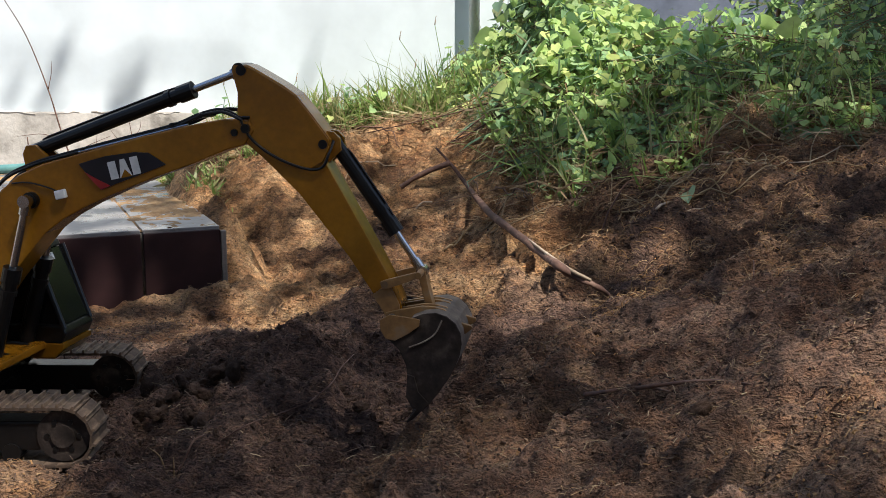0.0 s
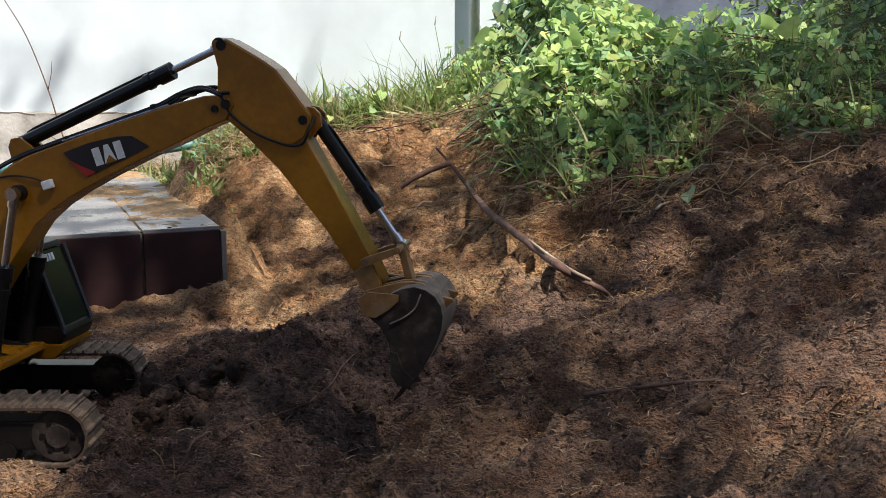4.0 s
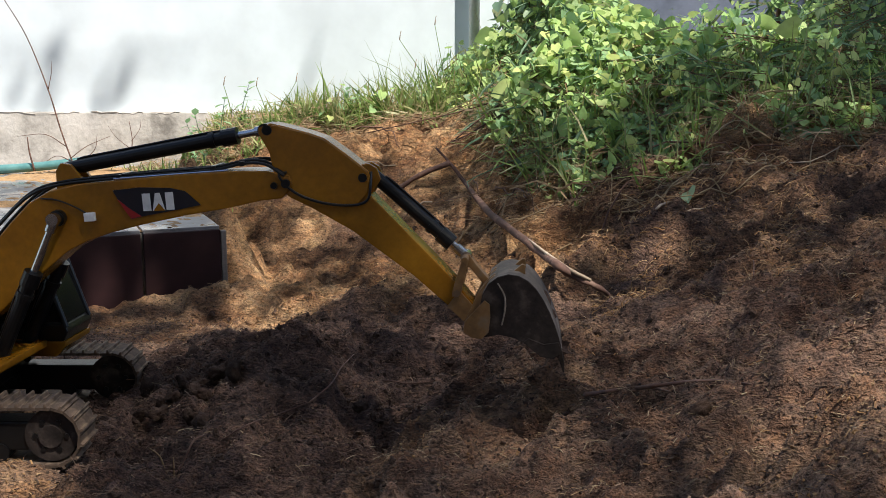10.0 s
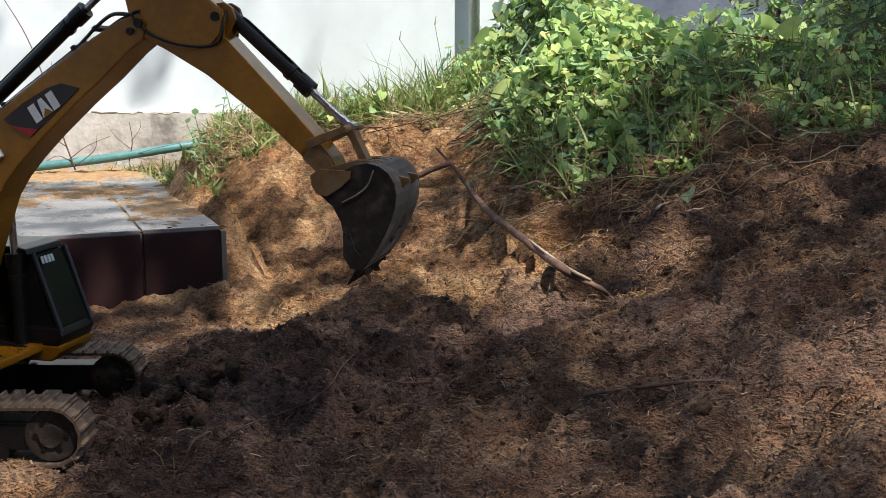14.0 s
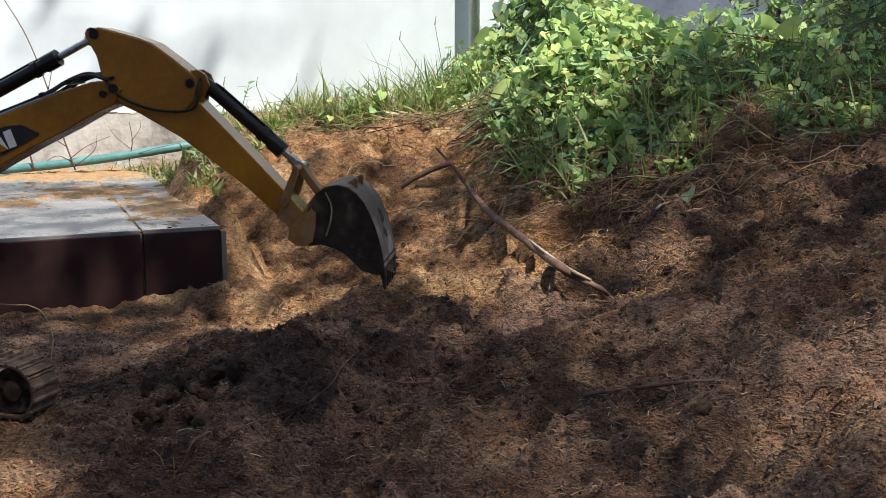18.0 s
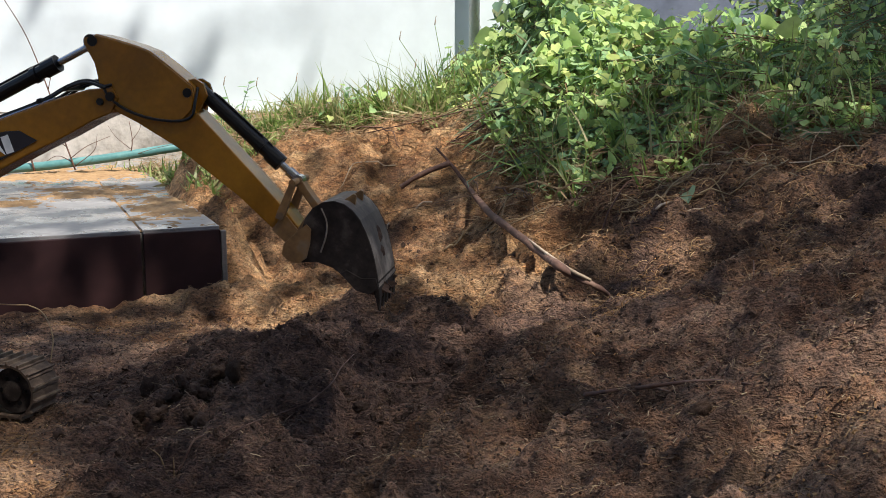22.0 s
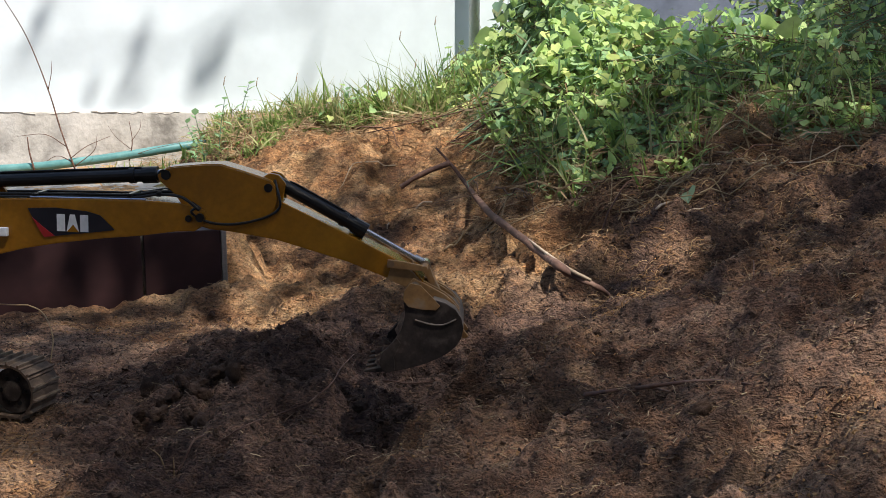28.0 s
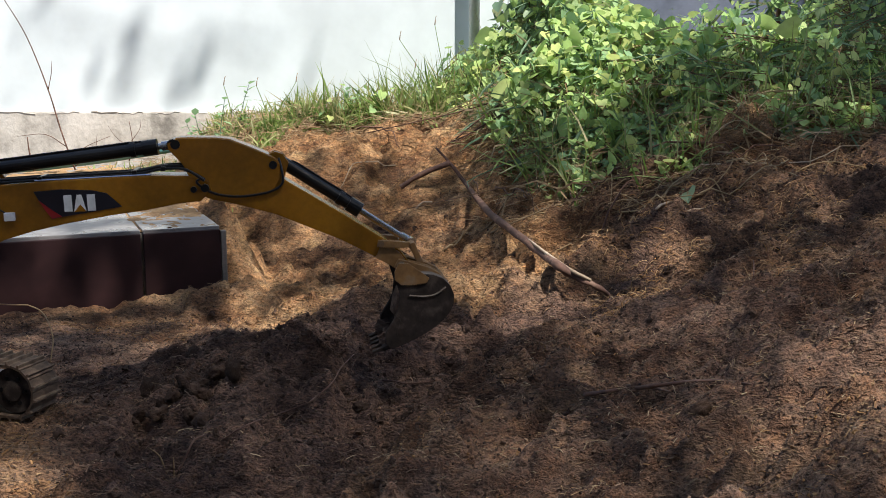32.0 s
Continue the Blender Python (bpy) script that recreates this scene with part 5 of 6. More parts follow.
def crumbs():
    rng = np.random.default_rng(21)

    def spots(n, xr, yr, weight):
        x, y = rng.uniform(*xr, n), rng.uniform(*yr, n)
        u, v = plat_uv(x, y)
        keep = (rng.uniform(0, 1, n) < weight(x, y)) & ~((u > -0.02) & (v > -0.03))
        return x[keep], y[keep]
    dug = lambda x, y: np.clip(damp_at(x, y) * (0.35 + 0.65 * np.exp(-((x + 0.02) / 0.3) ** 2 - ((y - 1.3) / 0.25) ** 2)), 0, 1)
    # clods are rough, never round
    for name, n, size, seed, label in (("soil_clods", 9000, (0.0020, 0.0060), 1, "small dark clods of dug soil"), ("soil_lumps", 60, (0.005, 0.009), 2, "larger dark lumps of dug soil")):
        x, y = spots(n, (-0.75, 1.0), (0.72, 2.0), dug)
        k = len(x)
        s = rng.uniform(*size, k)
        M = poses(arr(x, y, ground_z(x, y) - 0.15 * s), rng, rng.uniform(0, 6.28, k), rng.uniform(0, 6.28, k), rng.uniform(0, 6.28, k), s, s * rng.uniform(0.6, 1, k), s * rng.uniform(0.6, 1, k))
        v, f = lump(seed, 3 if seed == 2 else 2, 1.5)
        tagged(new(name, stamps(name, v, f, M, DARKSOIL)), label, "soil", kind="stuff")
    # a heap of turned clods beside the machine
    x, y = rng.normal(-0.275, 0.055, 80), rng.normal(1.165, 0.035, 80)
    s = rng.uniform(0.004, 0.012, 80)
    z = ground_shape(x, y) + np.abs(rng.normal(0, 0.008, 80)) * np.exp(-((x + 0.275) / 0.06) ** 2)
    M = poses(arr(x, y, z), rng, rng.uniform(0, 6.28, 80), rng.uniform(0, 6.28, 80), rng.uniform(0, 6.28, 80), s, s * 0.8, s * 0.7)
    v, f = lump(5, 3, 1.2)
    tagged(new("clod_heap", stamps("clod_heap", v, f, M, DARKSOIL, True)), "heap of dark turned clods", "soil", kind="stuff")
    # peat fibre and chips all over
    x, y = spots(150000, (-0.9, 1.05), (0.70, 2.6), lambda x, y: (0.5 + 0.5 * (1 - damp_at(x, y))) * (1 - 0.45 * sstep(1.6, 1.75, y) * sstep(0.2, 0.0, x)) * (1 - 0.75 * bare_at(x, y)))
    keep = y < front_edge(x) + 0.05
    x, y = x[keep], y[keep]
    k = len(x)
    L = rng.uniform(0.0025, 0.0085, k) * np.where(rng.uniform(0, 1, k) < 0.08, 3.4, 1)
    M = poses(arr(x, y, ground_z(x, y) + rng.uniform(0, 0.003, k)), rng, rng.normal(0.1, 0.8, k), rng.normal(0, 0.25, k), rng.normal(0, 0.25, k), L * 1.3, rng.uniform(0.0007, 0.0018, k) * np.where(L > 0.009, 0.6, 1), L * rng.uniform(0.05, 0.30, k))
    dk = damp_at(x, y) + 0.6 * bare_at(x, y) + rng.uniform(-0.35, 0.35, k) > 0.5
    tagged(new("peat_fibres", stamps("peat_fibres", CHIP_V, CHIP_F, M[~dk], FIBRE)), "loose orange-brown fibres and chips on the soil", "soil", kind="stuff")
    tagged(new("damp_fibres", stamps("damp_fibres", CHIP_V, CHIP_F, M[dk], DARKCHIP)), "dark damp fibres and chips in the dug soil", "soil", kind="stuff")
    # longer curled fibres on the upper bank
    n = 17000
    x, y = rng.uniform(0.22, 1.05, n), rng.uniform(1.34, 1.98, n)
    on = (y < front_edge(x) + 0.04) & (vnoise(x, y, 0.09, 4) + rng.uniform(-0.6, 0.6, n) > -0.1)
    x, y = x[on], y[on]
    k = len(x)
    L = rng.uniform(0.006, 0.022, k)
    M = poses(arr(x, y, ground_z(x, y) + rng.uniform(0, 0.005, k)), rng, rng.normal(0.2, 0.9, k), rng.normal(0, 0.5, k), rng.normal(0, 0.5, k), L, rng.uniform(0.0006, 0.0013, k), L * rng.uniform(0.1, 0.4, k))
    tagged(new("bank_fibres", stamps("bank_fibres", SLIVER_V, SLIVER_F, M, FIBRE)), "curled orange-brown root fibres on the bank", "fibres", kind="stuff")
    x, y = spots(9000, (-0.35, 0.75), (0.78, 1.55), lambda x, y: sstep(-0.15, 0.25, vnoise(x * 0.5, y, 0.09, 1) + 0.3 * (x > 0.0)) * (1 - 0.6 * damp_at(x, y)))
    k = len(x)
    L = rng.uniform(0.006, 0.017, k)
    M = poses(arr(x, y, ground_z(x, y) + rng.uniform(0.001, 0.004, k)), rng, rng.normal(0.2, 1.0, k), rng.normal(0, 0.25, k), rng.normal(0, 0.25, k), L, rng.uniform(0.0006, 0.0013, k), L * rng.uniform(0.03, 0.15, k))
    tagged(new("straw_bits", stamps("straw_bits", CHIP_V, CHIP_F, M, STRAW)), "short pale straws strewn over the slope", "straw", kind="stuff")
    # long dry runners lying along the bank below the plants
    bm = bmesh.new()
    for _ in range(85):
        if rng.uniform() < 0.72:
            x0 = rng.uniform(0.18, 0.95)
            y0 = float(front_edge(x0)) - abs(rng.normal(0, 0.09)) + 0.03
        else:
            x0, y0 = rng.uniform(-0.02, 0.25), rng.uniform(1.75, 2.15)
        a, L, bend = rng.normal(0.15, 0.45), rng.uniform(0.06, 0.20), rng.normal(0, 0.9)
        pts = []
        for j in range(7):
            f = j / 6
            px, py = x0 + L * f * math.cos(a + bend * f), y0 + L * f * math.sin(a + bend * f)
            pts.append((px, py, float(ground_z(px, py)) + 0.004 + 0.012 * math.sin(math.pi * f) * rng.uniform(0.3, 1.2)))
        tube(smooth_line(pts, 2), rng.uniform(0.0007, 0.0019), 5, bm, taper=0.5)
    tagged(part("dry_runners", bm, STRAW, smooth=True), "long dry runners and roots lying along the bank", "stems", kind="stuff")
    x, y = spots(100000, (-0.9, 1.05), (0.70, 2.4), lambda x, y: 0.8 - 0.5 * sstep(1.6, 1.75, y) * sstep(0.2, 0.0, x))
    k = len(x)
    s = rng.uniform(0.0009, 0.0030, k)
    M = poses(arr(x, y, ground_z(x, y)), rng, rng.uniform(0, 6.28, k), rng.uniform(0, 6.28, k), rng.uniform(0, 6.28, k), s, s * 0.8, s * 0.7)
    v = [(1, 0, 0), (-1, 0.1, 0), (0, 1, 0.1), (0.1, -1, 0), (0, 0, 1), (0, 0.1, -1)]
    f = [(0, 2, 4), (2, 1, 4), (1, 3, 4), (3, 0, 4), (2, 0, 5), (1, 2, 5), (3, 1, 5), (0, 3, 5)]
    dk = damp_at(x, y) + 0.7 * bare_at(x, y) + rng.uniform(-0.35, 0.35, k) > 0.45
    tagged(new("soil_crumbs", stamps("soil_crumbs", v, f, M[~dk], FIBRE)), "fine crumbs of brown soil", "soil", kind="stuff")
    tagged(new("damp_crumbs", stamps("damp_crumbs", v, f, M[dk], DARKCHIP)), "fine dark crumbs of damp soil", "soil", kind="stuff")


crumbs()


def clods():
    """Single clods thrown up by the digging."""
    r = random.Random(14)
    forms = [[mesh_of("soil_clod", *lump(20 + k, 3, 0.75), m, True) for k in range(5)] for m in (EARTHCLOD, DARKSOIL)]
    for x, y, s in CLODS:
        damp = float(damp_at(x, y)) > 0.55
        ob = new("soil_clod", r.choice(forms[damp]))
        ob.matrix_basis = pose(x, y, float(ground_z(x, y)) + 0.05 * s, r.uniform(0, 360), r.uniform(0, 360), r.uniform(0, 360)) @ Matrix.Diagonal((s, s * r.uniform(0.7, 1), s * r.uniform(0.55, 0.85), 1))
        tagged(ob, "rough dark brown clod lying on the loose soil" if damp else "rough brown clod half sunk in the slope", "clod", "clods on the dug soil")


CLODS = ((-0.341, 1.176, 0.0170), (-0.318, 1.29, 0.0157), (-0.238, 1.145, 0.0121), (-0.183, 1.142, 0.0093), (-0.159, 1.237, 0.009), (-0.093, 1.138, 0.0092), (0.076, 1.449, 0.0082), (0.231, 1.287, 0.0063), (0.343, 1.005, 0.0098), (0.251, 0.971, 0.0095), (0.052, 1.062, 0.0086), (-0.295, 1.074, 0.0096), (-0.322, 1.038, 0.0076), (0.329, 1.502, 0.0085), (0.128, 1.301, 0.0074), (-0.059, 1.243, 0.0071), (0.357, 1.169, 0.0057))
clods()


TWIG_O = np.array((-0.84, 2.86, 0.36)) + np.array(S_DIR) * 4.8          # where the swaying twig hangs


# ---- the tree overhead, which shades the bank ----
def shade_tree():
    rng = np.random.default_rng(31)
    S = np.array(S_DIR)
    base = empty("shade_tree", pose(4.6, -5.2, 0.6))
    tagged(base, "broad-leaved tree standing behind the viewer, shading the bank", "tree")
    o = np.array((4.6, -5.2, 0.6))
    # gaps in the crown let the sun through in patches: place on the ground, size, share let through
    gaps = ((-0.24, 2.36, 0.24, 1.0), (-0.08, 2.12, 0.10, 0.6), (-0.30, 1.56, 0.12, 0.92), (-0.42, 1.38, 0.08, 0.45), (-0.07, 1.88, 0.10, 0.9), (0.06, 1.62, 0.12, 0.95), (0.13, 1.52, 0.05, 0.8), (-0.02, 1.76, 0.08, 0.95),
            (0.46, 1.64, 0.08, 0.5), (0.66, 1.74, 0.08, 0.4), (0.62, 1.52, 0.05, 0.6), (0.10, 1.80, 0.05, 0.8), (0.19, 1.65, 0.04, 0.8), (-0.42, 0.93, 0.07, 0.85), (0.20, 1.72, 0.05, 0.8), (-0.28, 2.00, 0.10, 0.65), (-0.15, 1.70, 0.06, 0.8), (-0.33, 1.78, 0.05, 0.7),
            (0.33, 1.60, 0.05, 0.7), (-0.62, 2.06, 0.20, 0.45), (-0.98, 2.00, 0.26, 0.40), (-0.02, 1.98, 0.08, 0.7), (0.13, 1.56, 0.09, 0.9), (-0.22, 1.62, 0.09, 0.8))
    n = 62000
    x, y = rng.uniform(-1.9, 2.5, n), rng.uniform(-1.6, 3.9, n)
    edge = 2.12 - 0.26 * sstep(0.06, 0.20, x) + 0.30 * sstep(0.27, 0.42, x) + 0.26 * sstep(-0.42, -0.52, x)
    want = 0.76 - 0.74 * sstep(edge, edge + 0.20, y) - 0.24 * sstep(0.0, 0.25, x) * sstep(1.55, 1.25, y) - 0.06 * sstep(1.20, 1.0, y) * sstep(0.25, 0.0, x)
    want = np.maximum(want, 0.92 * sstep(0.62, 0.78, x + 0.25 * (2.2 - y)))
    want = np.maximum(want, 0.80 * sstep(0.22, 0.40, x) * sstep(1.96, 1.84, y) * sstep(1.55, 1.75, y))
    want = np.maximum(want, 0.90 * sstep(0.30, 0.42, x) * sstep(1.30, 1.42, y) * sstep(1.92, 1.80, y))
    want = np.maximum(want, 0.97 * sstep(-0.36, -0.46, x) * sstep(0.98, 1.08, y) * sstep(1.52, 1.40, y))
    for cx, cy, r, a in gaps:
        want = want * (1 - a * np.exp(-(((x - cx) ** 2 + (y - cy) ** 2) / r ** 2) ** 2))
    want = want * np.where((x < -0.35) & (y > 2.55), 0.0, 1.0) * np.where((x < 0.15) & (y > 2.40), 0.0, 1.0)
    want = np.maximum(want, 0.95 * np.exp(-(((x - 0.10) ** 2 + (y - 2.75) ** 2) / 0.065 ** 2) ** 2))
    rim = np.hypot((x - 0.25) / 2.0, (np.minimum(y, 0.9) - 0.9) / 2.2) + 0.22 * vnoise(x, y, 0.5, 2)
    want = want * sstep(1.0, 0.85, rim)
    high = sstep(1.50, 1.34, y) * sstep(0.0, 0.4, y) * sstep(-1.0, -0.7, x) * sstep(1.4, 1.1, x)        # small leaves high up here, a soft even shade
    keep = rng.uniform(0, 1, n) < want * (1 - high) * (0.75 + 0.25 * vnoise(x, y, 0.10, 3))
    x, y = x[keep], y[keep]
    over = (x > 0.33) & (x < 1.05) & (y > 1.45) & (y < 1.90)
    bx, by = x[over], y[over]
    x, y = x[~over], y[~over]
    k = len(x)
    p = arr(x, y, ground_shape(x, y) + 0.01) + S * rng.uniform(3.6, 6.0, k)[:, None]
    s = rng.uniform(0.032, 0.060, k)
    q = 14000
    xf, yf = rng.uniform(-1.0, 1.4, q), rng.uniform(0.0, 1.52, q)
    w = sstep(1.50, 1.34, yf) * sstep(0.0, 0.4, yf) * sstep(-1.0, -0.7, xf) * sstep(1.4, 1.1, xf)
    cover = 0.76 + 0.15 * sstep(0.20, -0.06, xf - 0.25 * (yf - 1.0)) - 0.48 * sstep(0.14, 0.30, xf) * sstep(1.14, 0.94, yf)
    for cx, cy, r, a in gaps:
        cover = cover * (1 - a * np.exp(-(((xf - cx) ** 2 + (yf - cy) ** 2) / r ** 2) ** 2))
    on = rng.uniform(0, 1, q) < w * -np.log(1 - cover) / 2.6
    xf, yf = xf[on], yf[on]
    p = np.concatenate([p, arr(xf, yf, ground_shape(xf, yf)) + S * rng.uniform(7.5, 9.5, len(xf))[:, None]])
    s = np.concatenate([s, rng.uniform(0.026, 0.040, len(xf))])
    # unseen wide upper crown, added over and behind the viewer to block sky light
    q = 13000
    xb, yb = rng.uniform(-7.0, 9.0, q), rng.uniform(-9.0, 0.0, q)
    pb = arr(xb, yb, 0 * xb) + S * rng.uniform(5.5, 10.5, q)[:, None]
    pb = pb[(np.hypot((xb - 1.0) / 7.5, (yb + 4.5) / 4.6) + 0.25 * vnoise(xb, yb, 1.2, 3) < 1)]
    p = np.concatenate([p, pb])
    s = np.concatenate([s, rng.uniform(0.16, 0.34, len(pb))])
    k = len(p)
    M = poses(p - o, rng, rng.uniform(0, 6.28, k), rng.normal(0, 0.5, k), rng.normal(0, 0.5, k), s, s, s)
    crown = new("crown", stamps("crown", HEART_V, HEART_F, M, TREELEAF))
    crown.parent = base
    tagged(crown, "crown of many small leaves with gaps", kind="stuff")
    part("trunk", tube(smooth_line([(0, 0, -0.9), (-0.06, 0.05, 1.2), (-0.35, 0.3, 2.6), (-0.9, 0.8, 3.9)], 6), 0.13, 14, taper=0.55), BARK, base, smooth=True)
    r = random.Random(2)
    tip = Vector(TWIG_O) - Vector(o) + Vector((0.60, -0.10, 0.31))
    part("limb", tube(smooth_line([(-0.9, 0.8, 3.9), Vector((-0.9, 0.8, 3.9)).lerp(tip, 0.5) + Vector((0, 0, 0.25)), tip], 6), 0.022, 8, taper=0.3), BARK, base, smooth=True)
    for i in range(7):
        e = Vector(pb[i * 37] - o)
        a = Vector((-0.35, 0.3, 2.6)).lerp(Vector((-0.9, 0.8, 3.9)), r.random())
        part("limb", tube(smooth_line([a, a.lerp(e, 0.5) + Vector((0, 0, 0.4)), e], 5), 0.07, 8, taper=0.25), BARK, base, smooth=True)
    for i in range(9):
        j = int(rng.choice(np.flatnonzero((y < 1.9) & (y > 0.4))))
        q = Vector(p[j] - o)
        a = Vector((-0.35, 0.3, 2.6)).lerp(Vector((-0.9, 0.8, 3.9)), r.random())
        part("limb", tube(smooth_line([a, a.lerp(q, 0.5) + Vector((0, 0, 0.12)), q], 5), 0.035, 8, taper=0.25), BARK, base, smooth=True)
    # an unseen bough, added to shade the bank and keyed aside to brighten it
    bo = np.array((0.62, 1.62, 0.15)) + S * 4.6
    bough = empty("leafy_bough", Matrix.Translation(bo.tolist()))
    tagged(bough, "unseen bough added to shade the bank, keyed aside to let sun in", "branch")
    k = len(bx)
    pb = arr(bx, by, ground_shape(bx, by) + 0.01) + S * rng.uniform(4.0, 5.2, k)[:, None]
    z = rng.uniform(0.032, 0.060, k)
    ob = new("leaves", stamps("leaves", HEART_V, HEART_F, poses(pb - bo, rng, rng.uniform(0, 6.28, k), rng.normal(0, 0.5, k), rng.normal(0, 0.5, k), z, z, z), TREELEAF))
    ob.parent = bough
    tagged(ob, kind="stuff")
    for i in range(5):
        e = Vector(pb[i * (k // 5)] - bo)
        part("twig", tube(smooth_line([(0.75, -0.45, 0.10), e * 0.5 + Vector((0.2, -0.1, 0.06)), e], 4), 0.007, 6, taper=0.4), BARK, bough, smooth=True)
    return bough, bo


BOUGH, BOUGH_O = shade_tree()


def swaying_branch():
    """The drooping twig whose leaves shade the white wall in soft spots."""
    S = np.array(S_DIR)
    rng = np.random.default_rng(9)
    o = TWIG_O
    base = empty("leafy_branch", Matrix.Translation(o.tolist()))
    tagged(base, "drooping leafy branch of the tree, swaying in the wind", "branch")
    Ms = []
    for cx, cz, n, spread in ((0, 0, 4, 0.030), (-0.16, -0.04, 2, 0.030), (0.22, 0.04, 7, 0.040), (-0.33, 0.0, 4, 0.040)):
        p = arr(rng.normal(cx, spread * 0.6, n), rng.normal(0, 0.05, n), rng.normal(cz, spread, n))
        s = rng.uniform(0.035, 0.07, n)
        Ms.append(poses(p, rng, rng.uniform(0, 6.28, n), rng.normal(0.6, 0.5, n), rng.normal(0, 0.5, n), s * 0.7, s, s))
    leaves = new("leaves", stamps("leaves", HEART_V, HEART_F, np.concatenate(Ms), TREELEAF))
    leaves.parent = base
    tagged(leaves, kind="stuff")
    part("twig", tube(smooth_line([(-0.32, 0, 0.12), (-0.1, 0.02, 0.06), (0.1, 0, 0.05), (0.25, 0, 0.09), (0.6, -0.1, 0.3)], 5), 0.004, 6), BARK, base, smooth=True)
    return base, o


SWAY, SWAY_O = swaying_branch()


# ---- movement ----
def glide(values, t, step=0.5):
    """A smooth value at t between samples that lie step seconds apart."""
    i = min(int(t / step), len(values) - 2)
    f = t / step - i
    p = [values[max(0, min(len(values) - 1, i + k))] for k in (-1, 0, 1, 2)]
    m1, m2 = (p[2] - p[0]) / 2, (p[3] - p[1]) / 2
    lo, hi = min(p[1], p[2]), max(p[1], p[2])
    v = (2 * f ** 3 - 3 * f ** 2 + 1) * p[1] + (f ** 3 - 2 * f ** 2 + f) * m1 + (3 * f ** 2 - 2 * f ** 3) * p[2] + (f ** 3 - f ** 2) * m2
    return max(lo - 1.5, min(hi + 1.5, v))


def turn2(p, a, o=(0, 0)):
    c, s = math.cos(a), math.sin(a)
    return (o[0] + p[0] * c - p[1] * s, o[1] + p[0] * s + p[1] * c)


def motions():
    # joint angles in degrees every half second: slewing, and boom, stick and bucket against the level
    swing = [-9.0, -7.5, -1.5, 12.6, 4.1, -2.0, -10.1, -10.6, -10.0, -8.0, -10.0, -10.6, -8.2, -9.1, -8.3, -6.4, -4.7, -3.9, -3.2, -6.6, -5.4, -5.0, -5.9, -7.4, -6.8, -6.6, -6.8, -10.7, -13.5, -9.0, -8.0, -7.0, -5.0, -3.8, -4.4, -4.2, -5.4, -14.7, -23.8, -24.1, -20.6, -17.6, -16.1, -16.9, -8.3, -3.2, -4.0, 1.1, 8.4, 3.9, 4.4, -0.8, -2.0, -2.0, -1.0, -1.2, -1.4, -4.9, -3.1, -3.4, -3.6, -3.8, -1.9, 3.7, 7.5]
    boom = [32.9, 34.7, 36.1, 35.7, 42.2, 42.0, 38.3, 36.7, 37.0, 37.5, 37.0, 37.1, 30.3, 31.1, 30.8, 34.0, 27.5, 22.7, 14.2, 21.3, 23.9, 28.3, 32.9, 36.6, 36.7, 36.3, 36.4, 47.7, 52.2, 52.8, 48.0, 41.0, 35.0, 31.5, 35.1, 34.5, 39.5, 46.2, 46.2, 44.3, 36.4, 34.0, 31.9, 31.3, 38.2, 42.4, 45.4, 45.0, 33.6, 33.3, 37.4, 37.0, 34.0, 29.0, 24.5, 20.6, 18.0, 23.4, 25.4, 29.1, 31.4, 35.5, 33.0, 29.2, 21.5]
    stick = [-51.8, -49.7, -47.8, -45.1, -37.7, -19.0, -24.3, -47.0, -52.0, -50.0, -49.0, -48.2, -41.1, -43.6, -42.9, -28.8, -23.2, -15.9, -21.1, -31.7, -36.4, -46.2, -55.3, -63.3, -44.3, -40.0, -52.2, -44.1, -37.1, -46.5, -62.0, -80.0, -92.0, -96.6, -79.8, -62.6, -37.2, -36.9, -57.9, -86.2, -93.1, -84.9, -60.7, -44.2, -38.2, -49.0, -70.4, -95.8, -96.1, -66.0, -41.2, -33.0, -24.0, -17.0, -14.5, -14.5, -17.7, -29.1, -33.5, -42.9, -55.2, -39.5, -28.4, -21.0, -23.2]
    bucket = [-79.0, -84.0, -74.0, -56.0, -54.0, -45.0, -76.0, -87.0, -75.0, -60.0, -56.0, -55.0, -52.0, -60.0, -67.0, -64.0, -42.0, -12.0, -6.0, -14.0, -24.0, -34.0, -58.0, -51.0, -19, -55.0, -79, -74.0, -75.0, -66.0, -85.0, -108.0, -116, -118, -78.0, -35.0, -30.0, -42.0, -61.0, -101.0, -104, -104, -90, -49.0, -32.0, -51.0, -63.0, -97.0, -92, -56.0, -50.0, -52.0, -66, -94, -115, -121, -119, -109, -107, -104, -107, -72.0, -76, -91, -108]
    rows = {k: [] for k in ("thing", "near_track", "house", "boom", "stick", "bucket", "idler", "hlink", "bcb", "bcr", "scb", "scr", "b1b", "b1r")}
    n = int(FULL_T * 4)
    for k in range(n + 1):
        t = k / 4
        s = glide(swing, t)
        b, st, bu = (radians(glide(v, t)) for v in (boom, stick, bucket))
        drive = float(sstep(14.05, 15.9, np.array(t)))
        veer = -17.0 * drive              # the tracks turn a little as it backs away
        rows["thing"].append((t, pose(SLEW[0] + (BACKED[0] - SLEW[0]) * drive, SLEW[1] + (BACKED[1] - SLEW[1]) * drive, 0, 0, 0, veer)))
        rows["near_track"].append((t, pose(0.012 * float(sstep(5.0, 3.2, np.array(t))), 0, 0)))
        S = pose(0, 0, 0, 0, 0, s - veer)

        def at(p, a):
            return S @ Matrix.Translation((p[0], 0, p[1])) @ Matrix.Rotation(-a, 4, "Y")

        def span(p, q):
            return math.atan2(q[1] - p[1], q[0] - p[0])
        F = (R0, FOOT_Z)
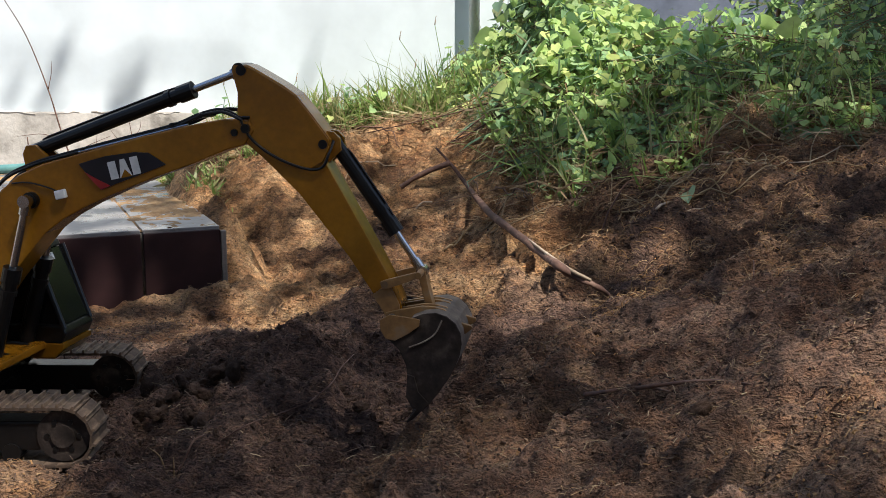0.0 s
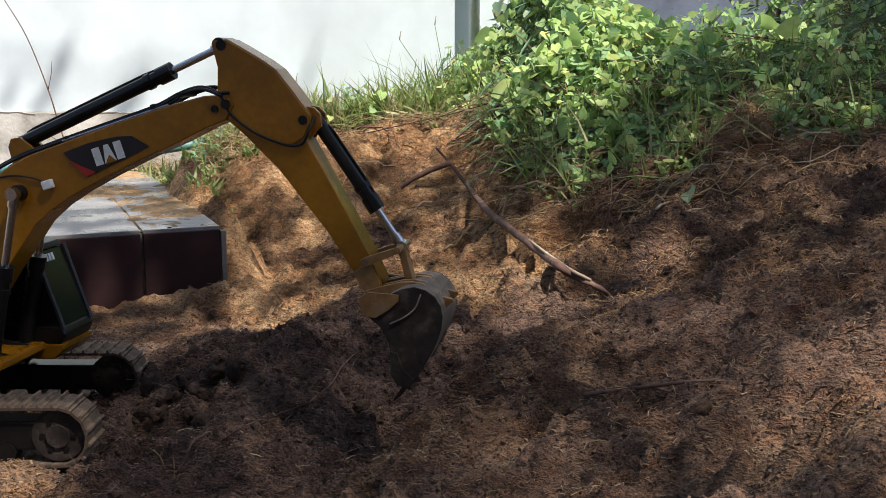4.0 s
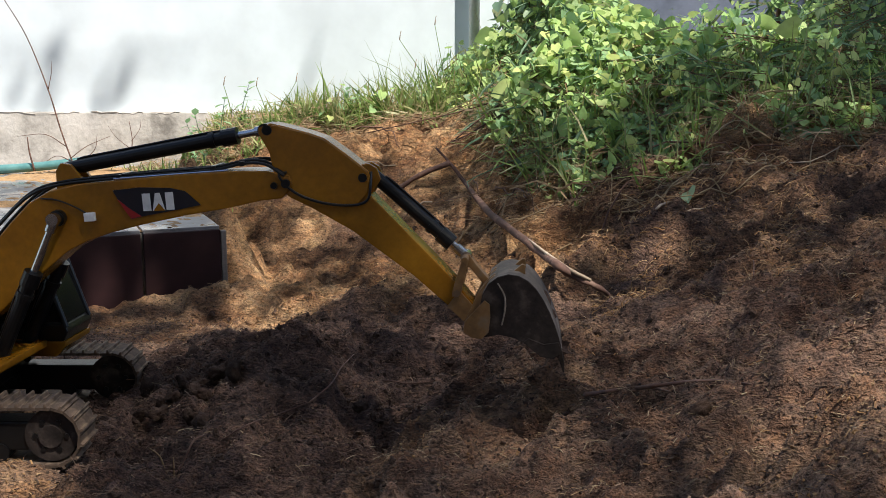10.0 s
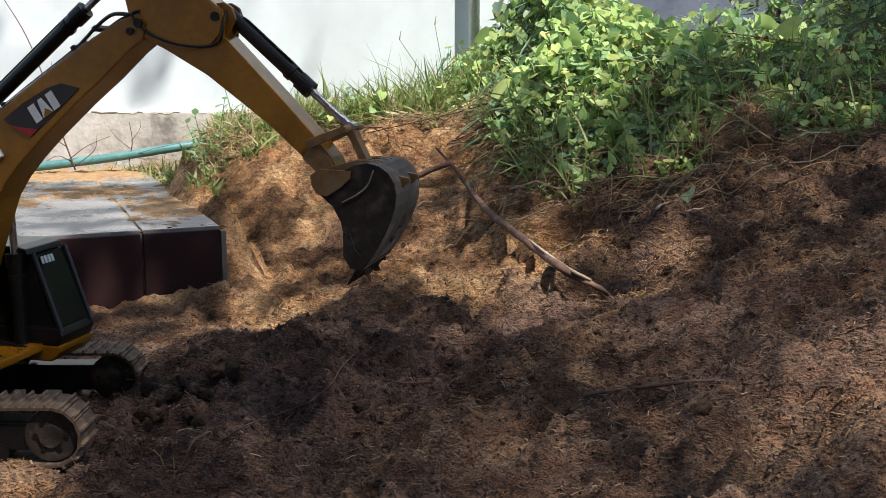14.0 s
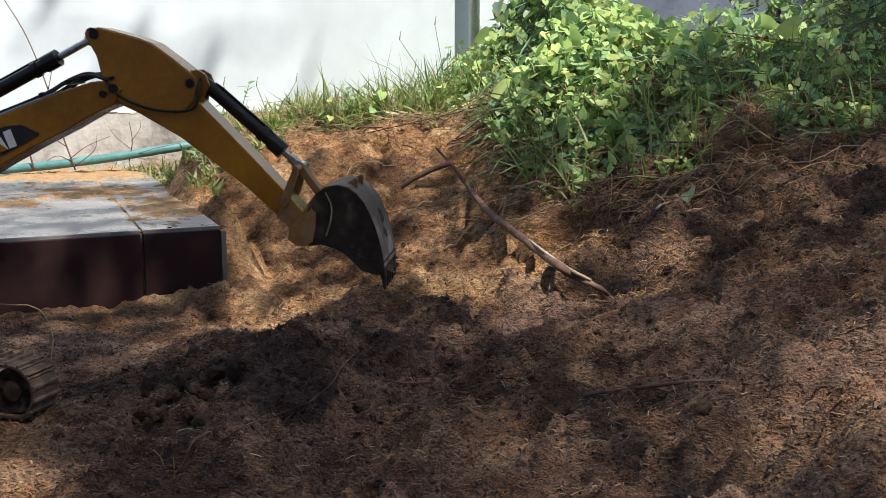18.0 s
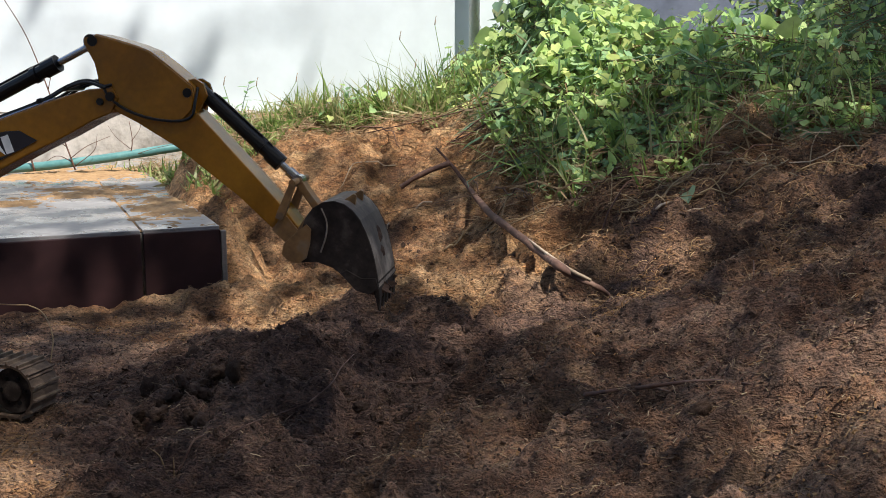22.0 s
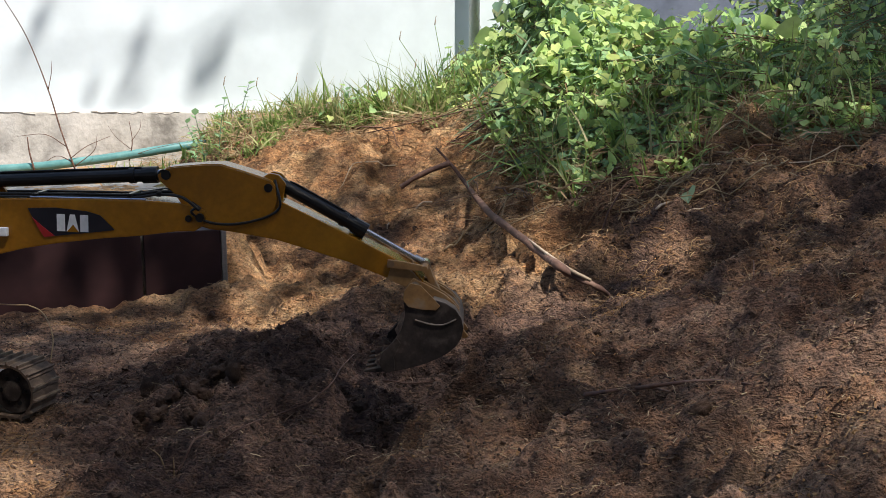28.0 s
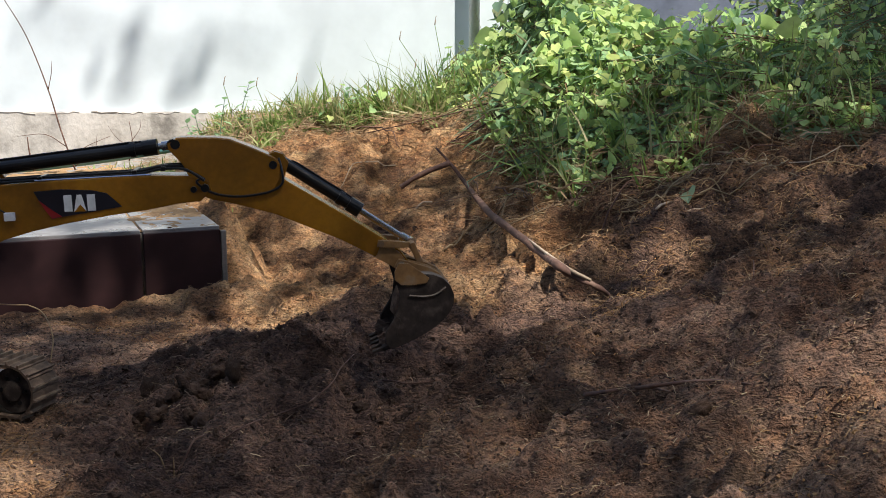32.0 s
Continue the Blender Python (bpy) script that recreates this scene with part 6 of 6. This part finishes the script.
        tip = turn2((BOOM_L, 0), b, F)
        B = turn2((STICK_L, 0), st, tip)
        ear = turn2(EAR, bu, B)
        I = turn2(LINK_I, st, tip)
        d = math.dist(I, ear)
        dd = min(max(d, abs(LINK_A - LINK_B) + 1e-4), LINK_A + LINK_B - 1e-4)
        ca = (LINK_A ** 2 + dd ** 2 - LINK_B ** 2) / (2 * LINK_A * dd)
        L = turn2((LINK_A, 0), span(I, ear) + math.acos(max(-1, min(1, ca))), I)
        rows["house"].append((t, S))
        rows["boom"].append((t, at(F, b)))
        rows["stick"].append((t, at(tip, st)))
        rows["bucket"].append((t, at(B, bu)))
        rows["idler"].append((t, at(I, span(I, L))))
        rows["hlink"].append((t, at(L, span(L, ear))))
        for name, p, q in (("bc", turn2(BC_BASE, st, tip), L), ("sc", turn2(SC_BASE, b, F), turn2(TAIL, st, tip)),
                           ("b1", (F[0] + BCYL[0], F[1] + BCYL[1]), turn2(BCR, b, F))):
            a = span(p, q)
            rows[name + "b"].append((t, at(p, a)))
            rows[name + "r"].append((t, at(q, a)))
    # the leafy twig swings in the wind
    rows_s = []
    for k in range(65):
        t = k / 2
        dx = -0.22 + 0.22 * float(sstep(12.5, 17, np.array(t))) + 0.016 * math.sin(1.9 * t) + 0.010 * math.sin(4.1 * t + 1)
        dz = -0.05 + 0.05 * float(sstep(12.5, 17, np.array(t))) + 0.010 * math.sin(2.6 * t + 0.5)
        rows_s.append((t, pose(SWAY_O[0] + dx, SWAY_O[1], SWAY_O[2] + dz, 0, 9 * math.sin(1.7 * t), 4 * math.sin(2.3 * t))))
    walk(SWAY, rows_s)
    # metres the added bough shifts each second, to time the sun on the bank
    lift = [0, 0, 0, 0, 0.02, 0.08, 0.14, 0.05, 0, 0, 0, 0, 0, 0.02, 0.03, 0.02, 0.02, 0.02, 0.03, 0.08, 0.04, 0.0, 0.04, 0.06, 0.18, 0.38, 0.26, 0.10, 0.03, 0.03, 0.0, 0.03, 0.03]
    walk(BOUGH, [(k / 2, pose(BOUGH_O[0] + glide(lift, k / 2, 1.0), BOUGH_O[1], BOUGH_O[2] + 0.5 * glide(lift, k / 2, 1.0), 0, 0, 1.5 * math.sin(0.9 * k))) for k in range(65)])
    for key in ("thing", "near_track", "house", "boom", "stick", "bucket", "hlink"):
        walk(EX[key], rows[key])
    for ob in EX["idlers"]:
        walk(ob, rows["idler"])
    for key in ("bc", "sc", "b1", "b2"):
        src = "b1" if key == "b2" else key
        walk(EX[key][0], rows[src + "b"])
        walk(EX[key][1], rows[src + "r"])


motions()
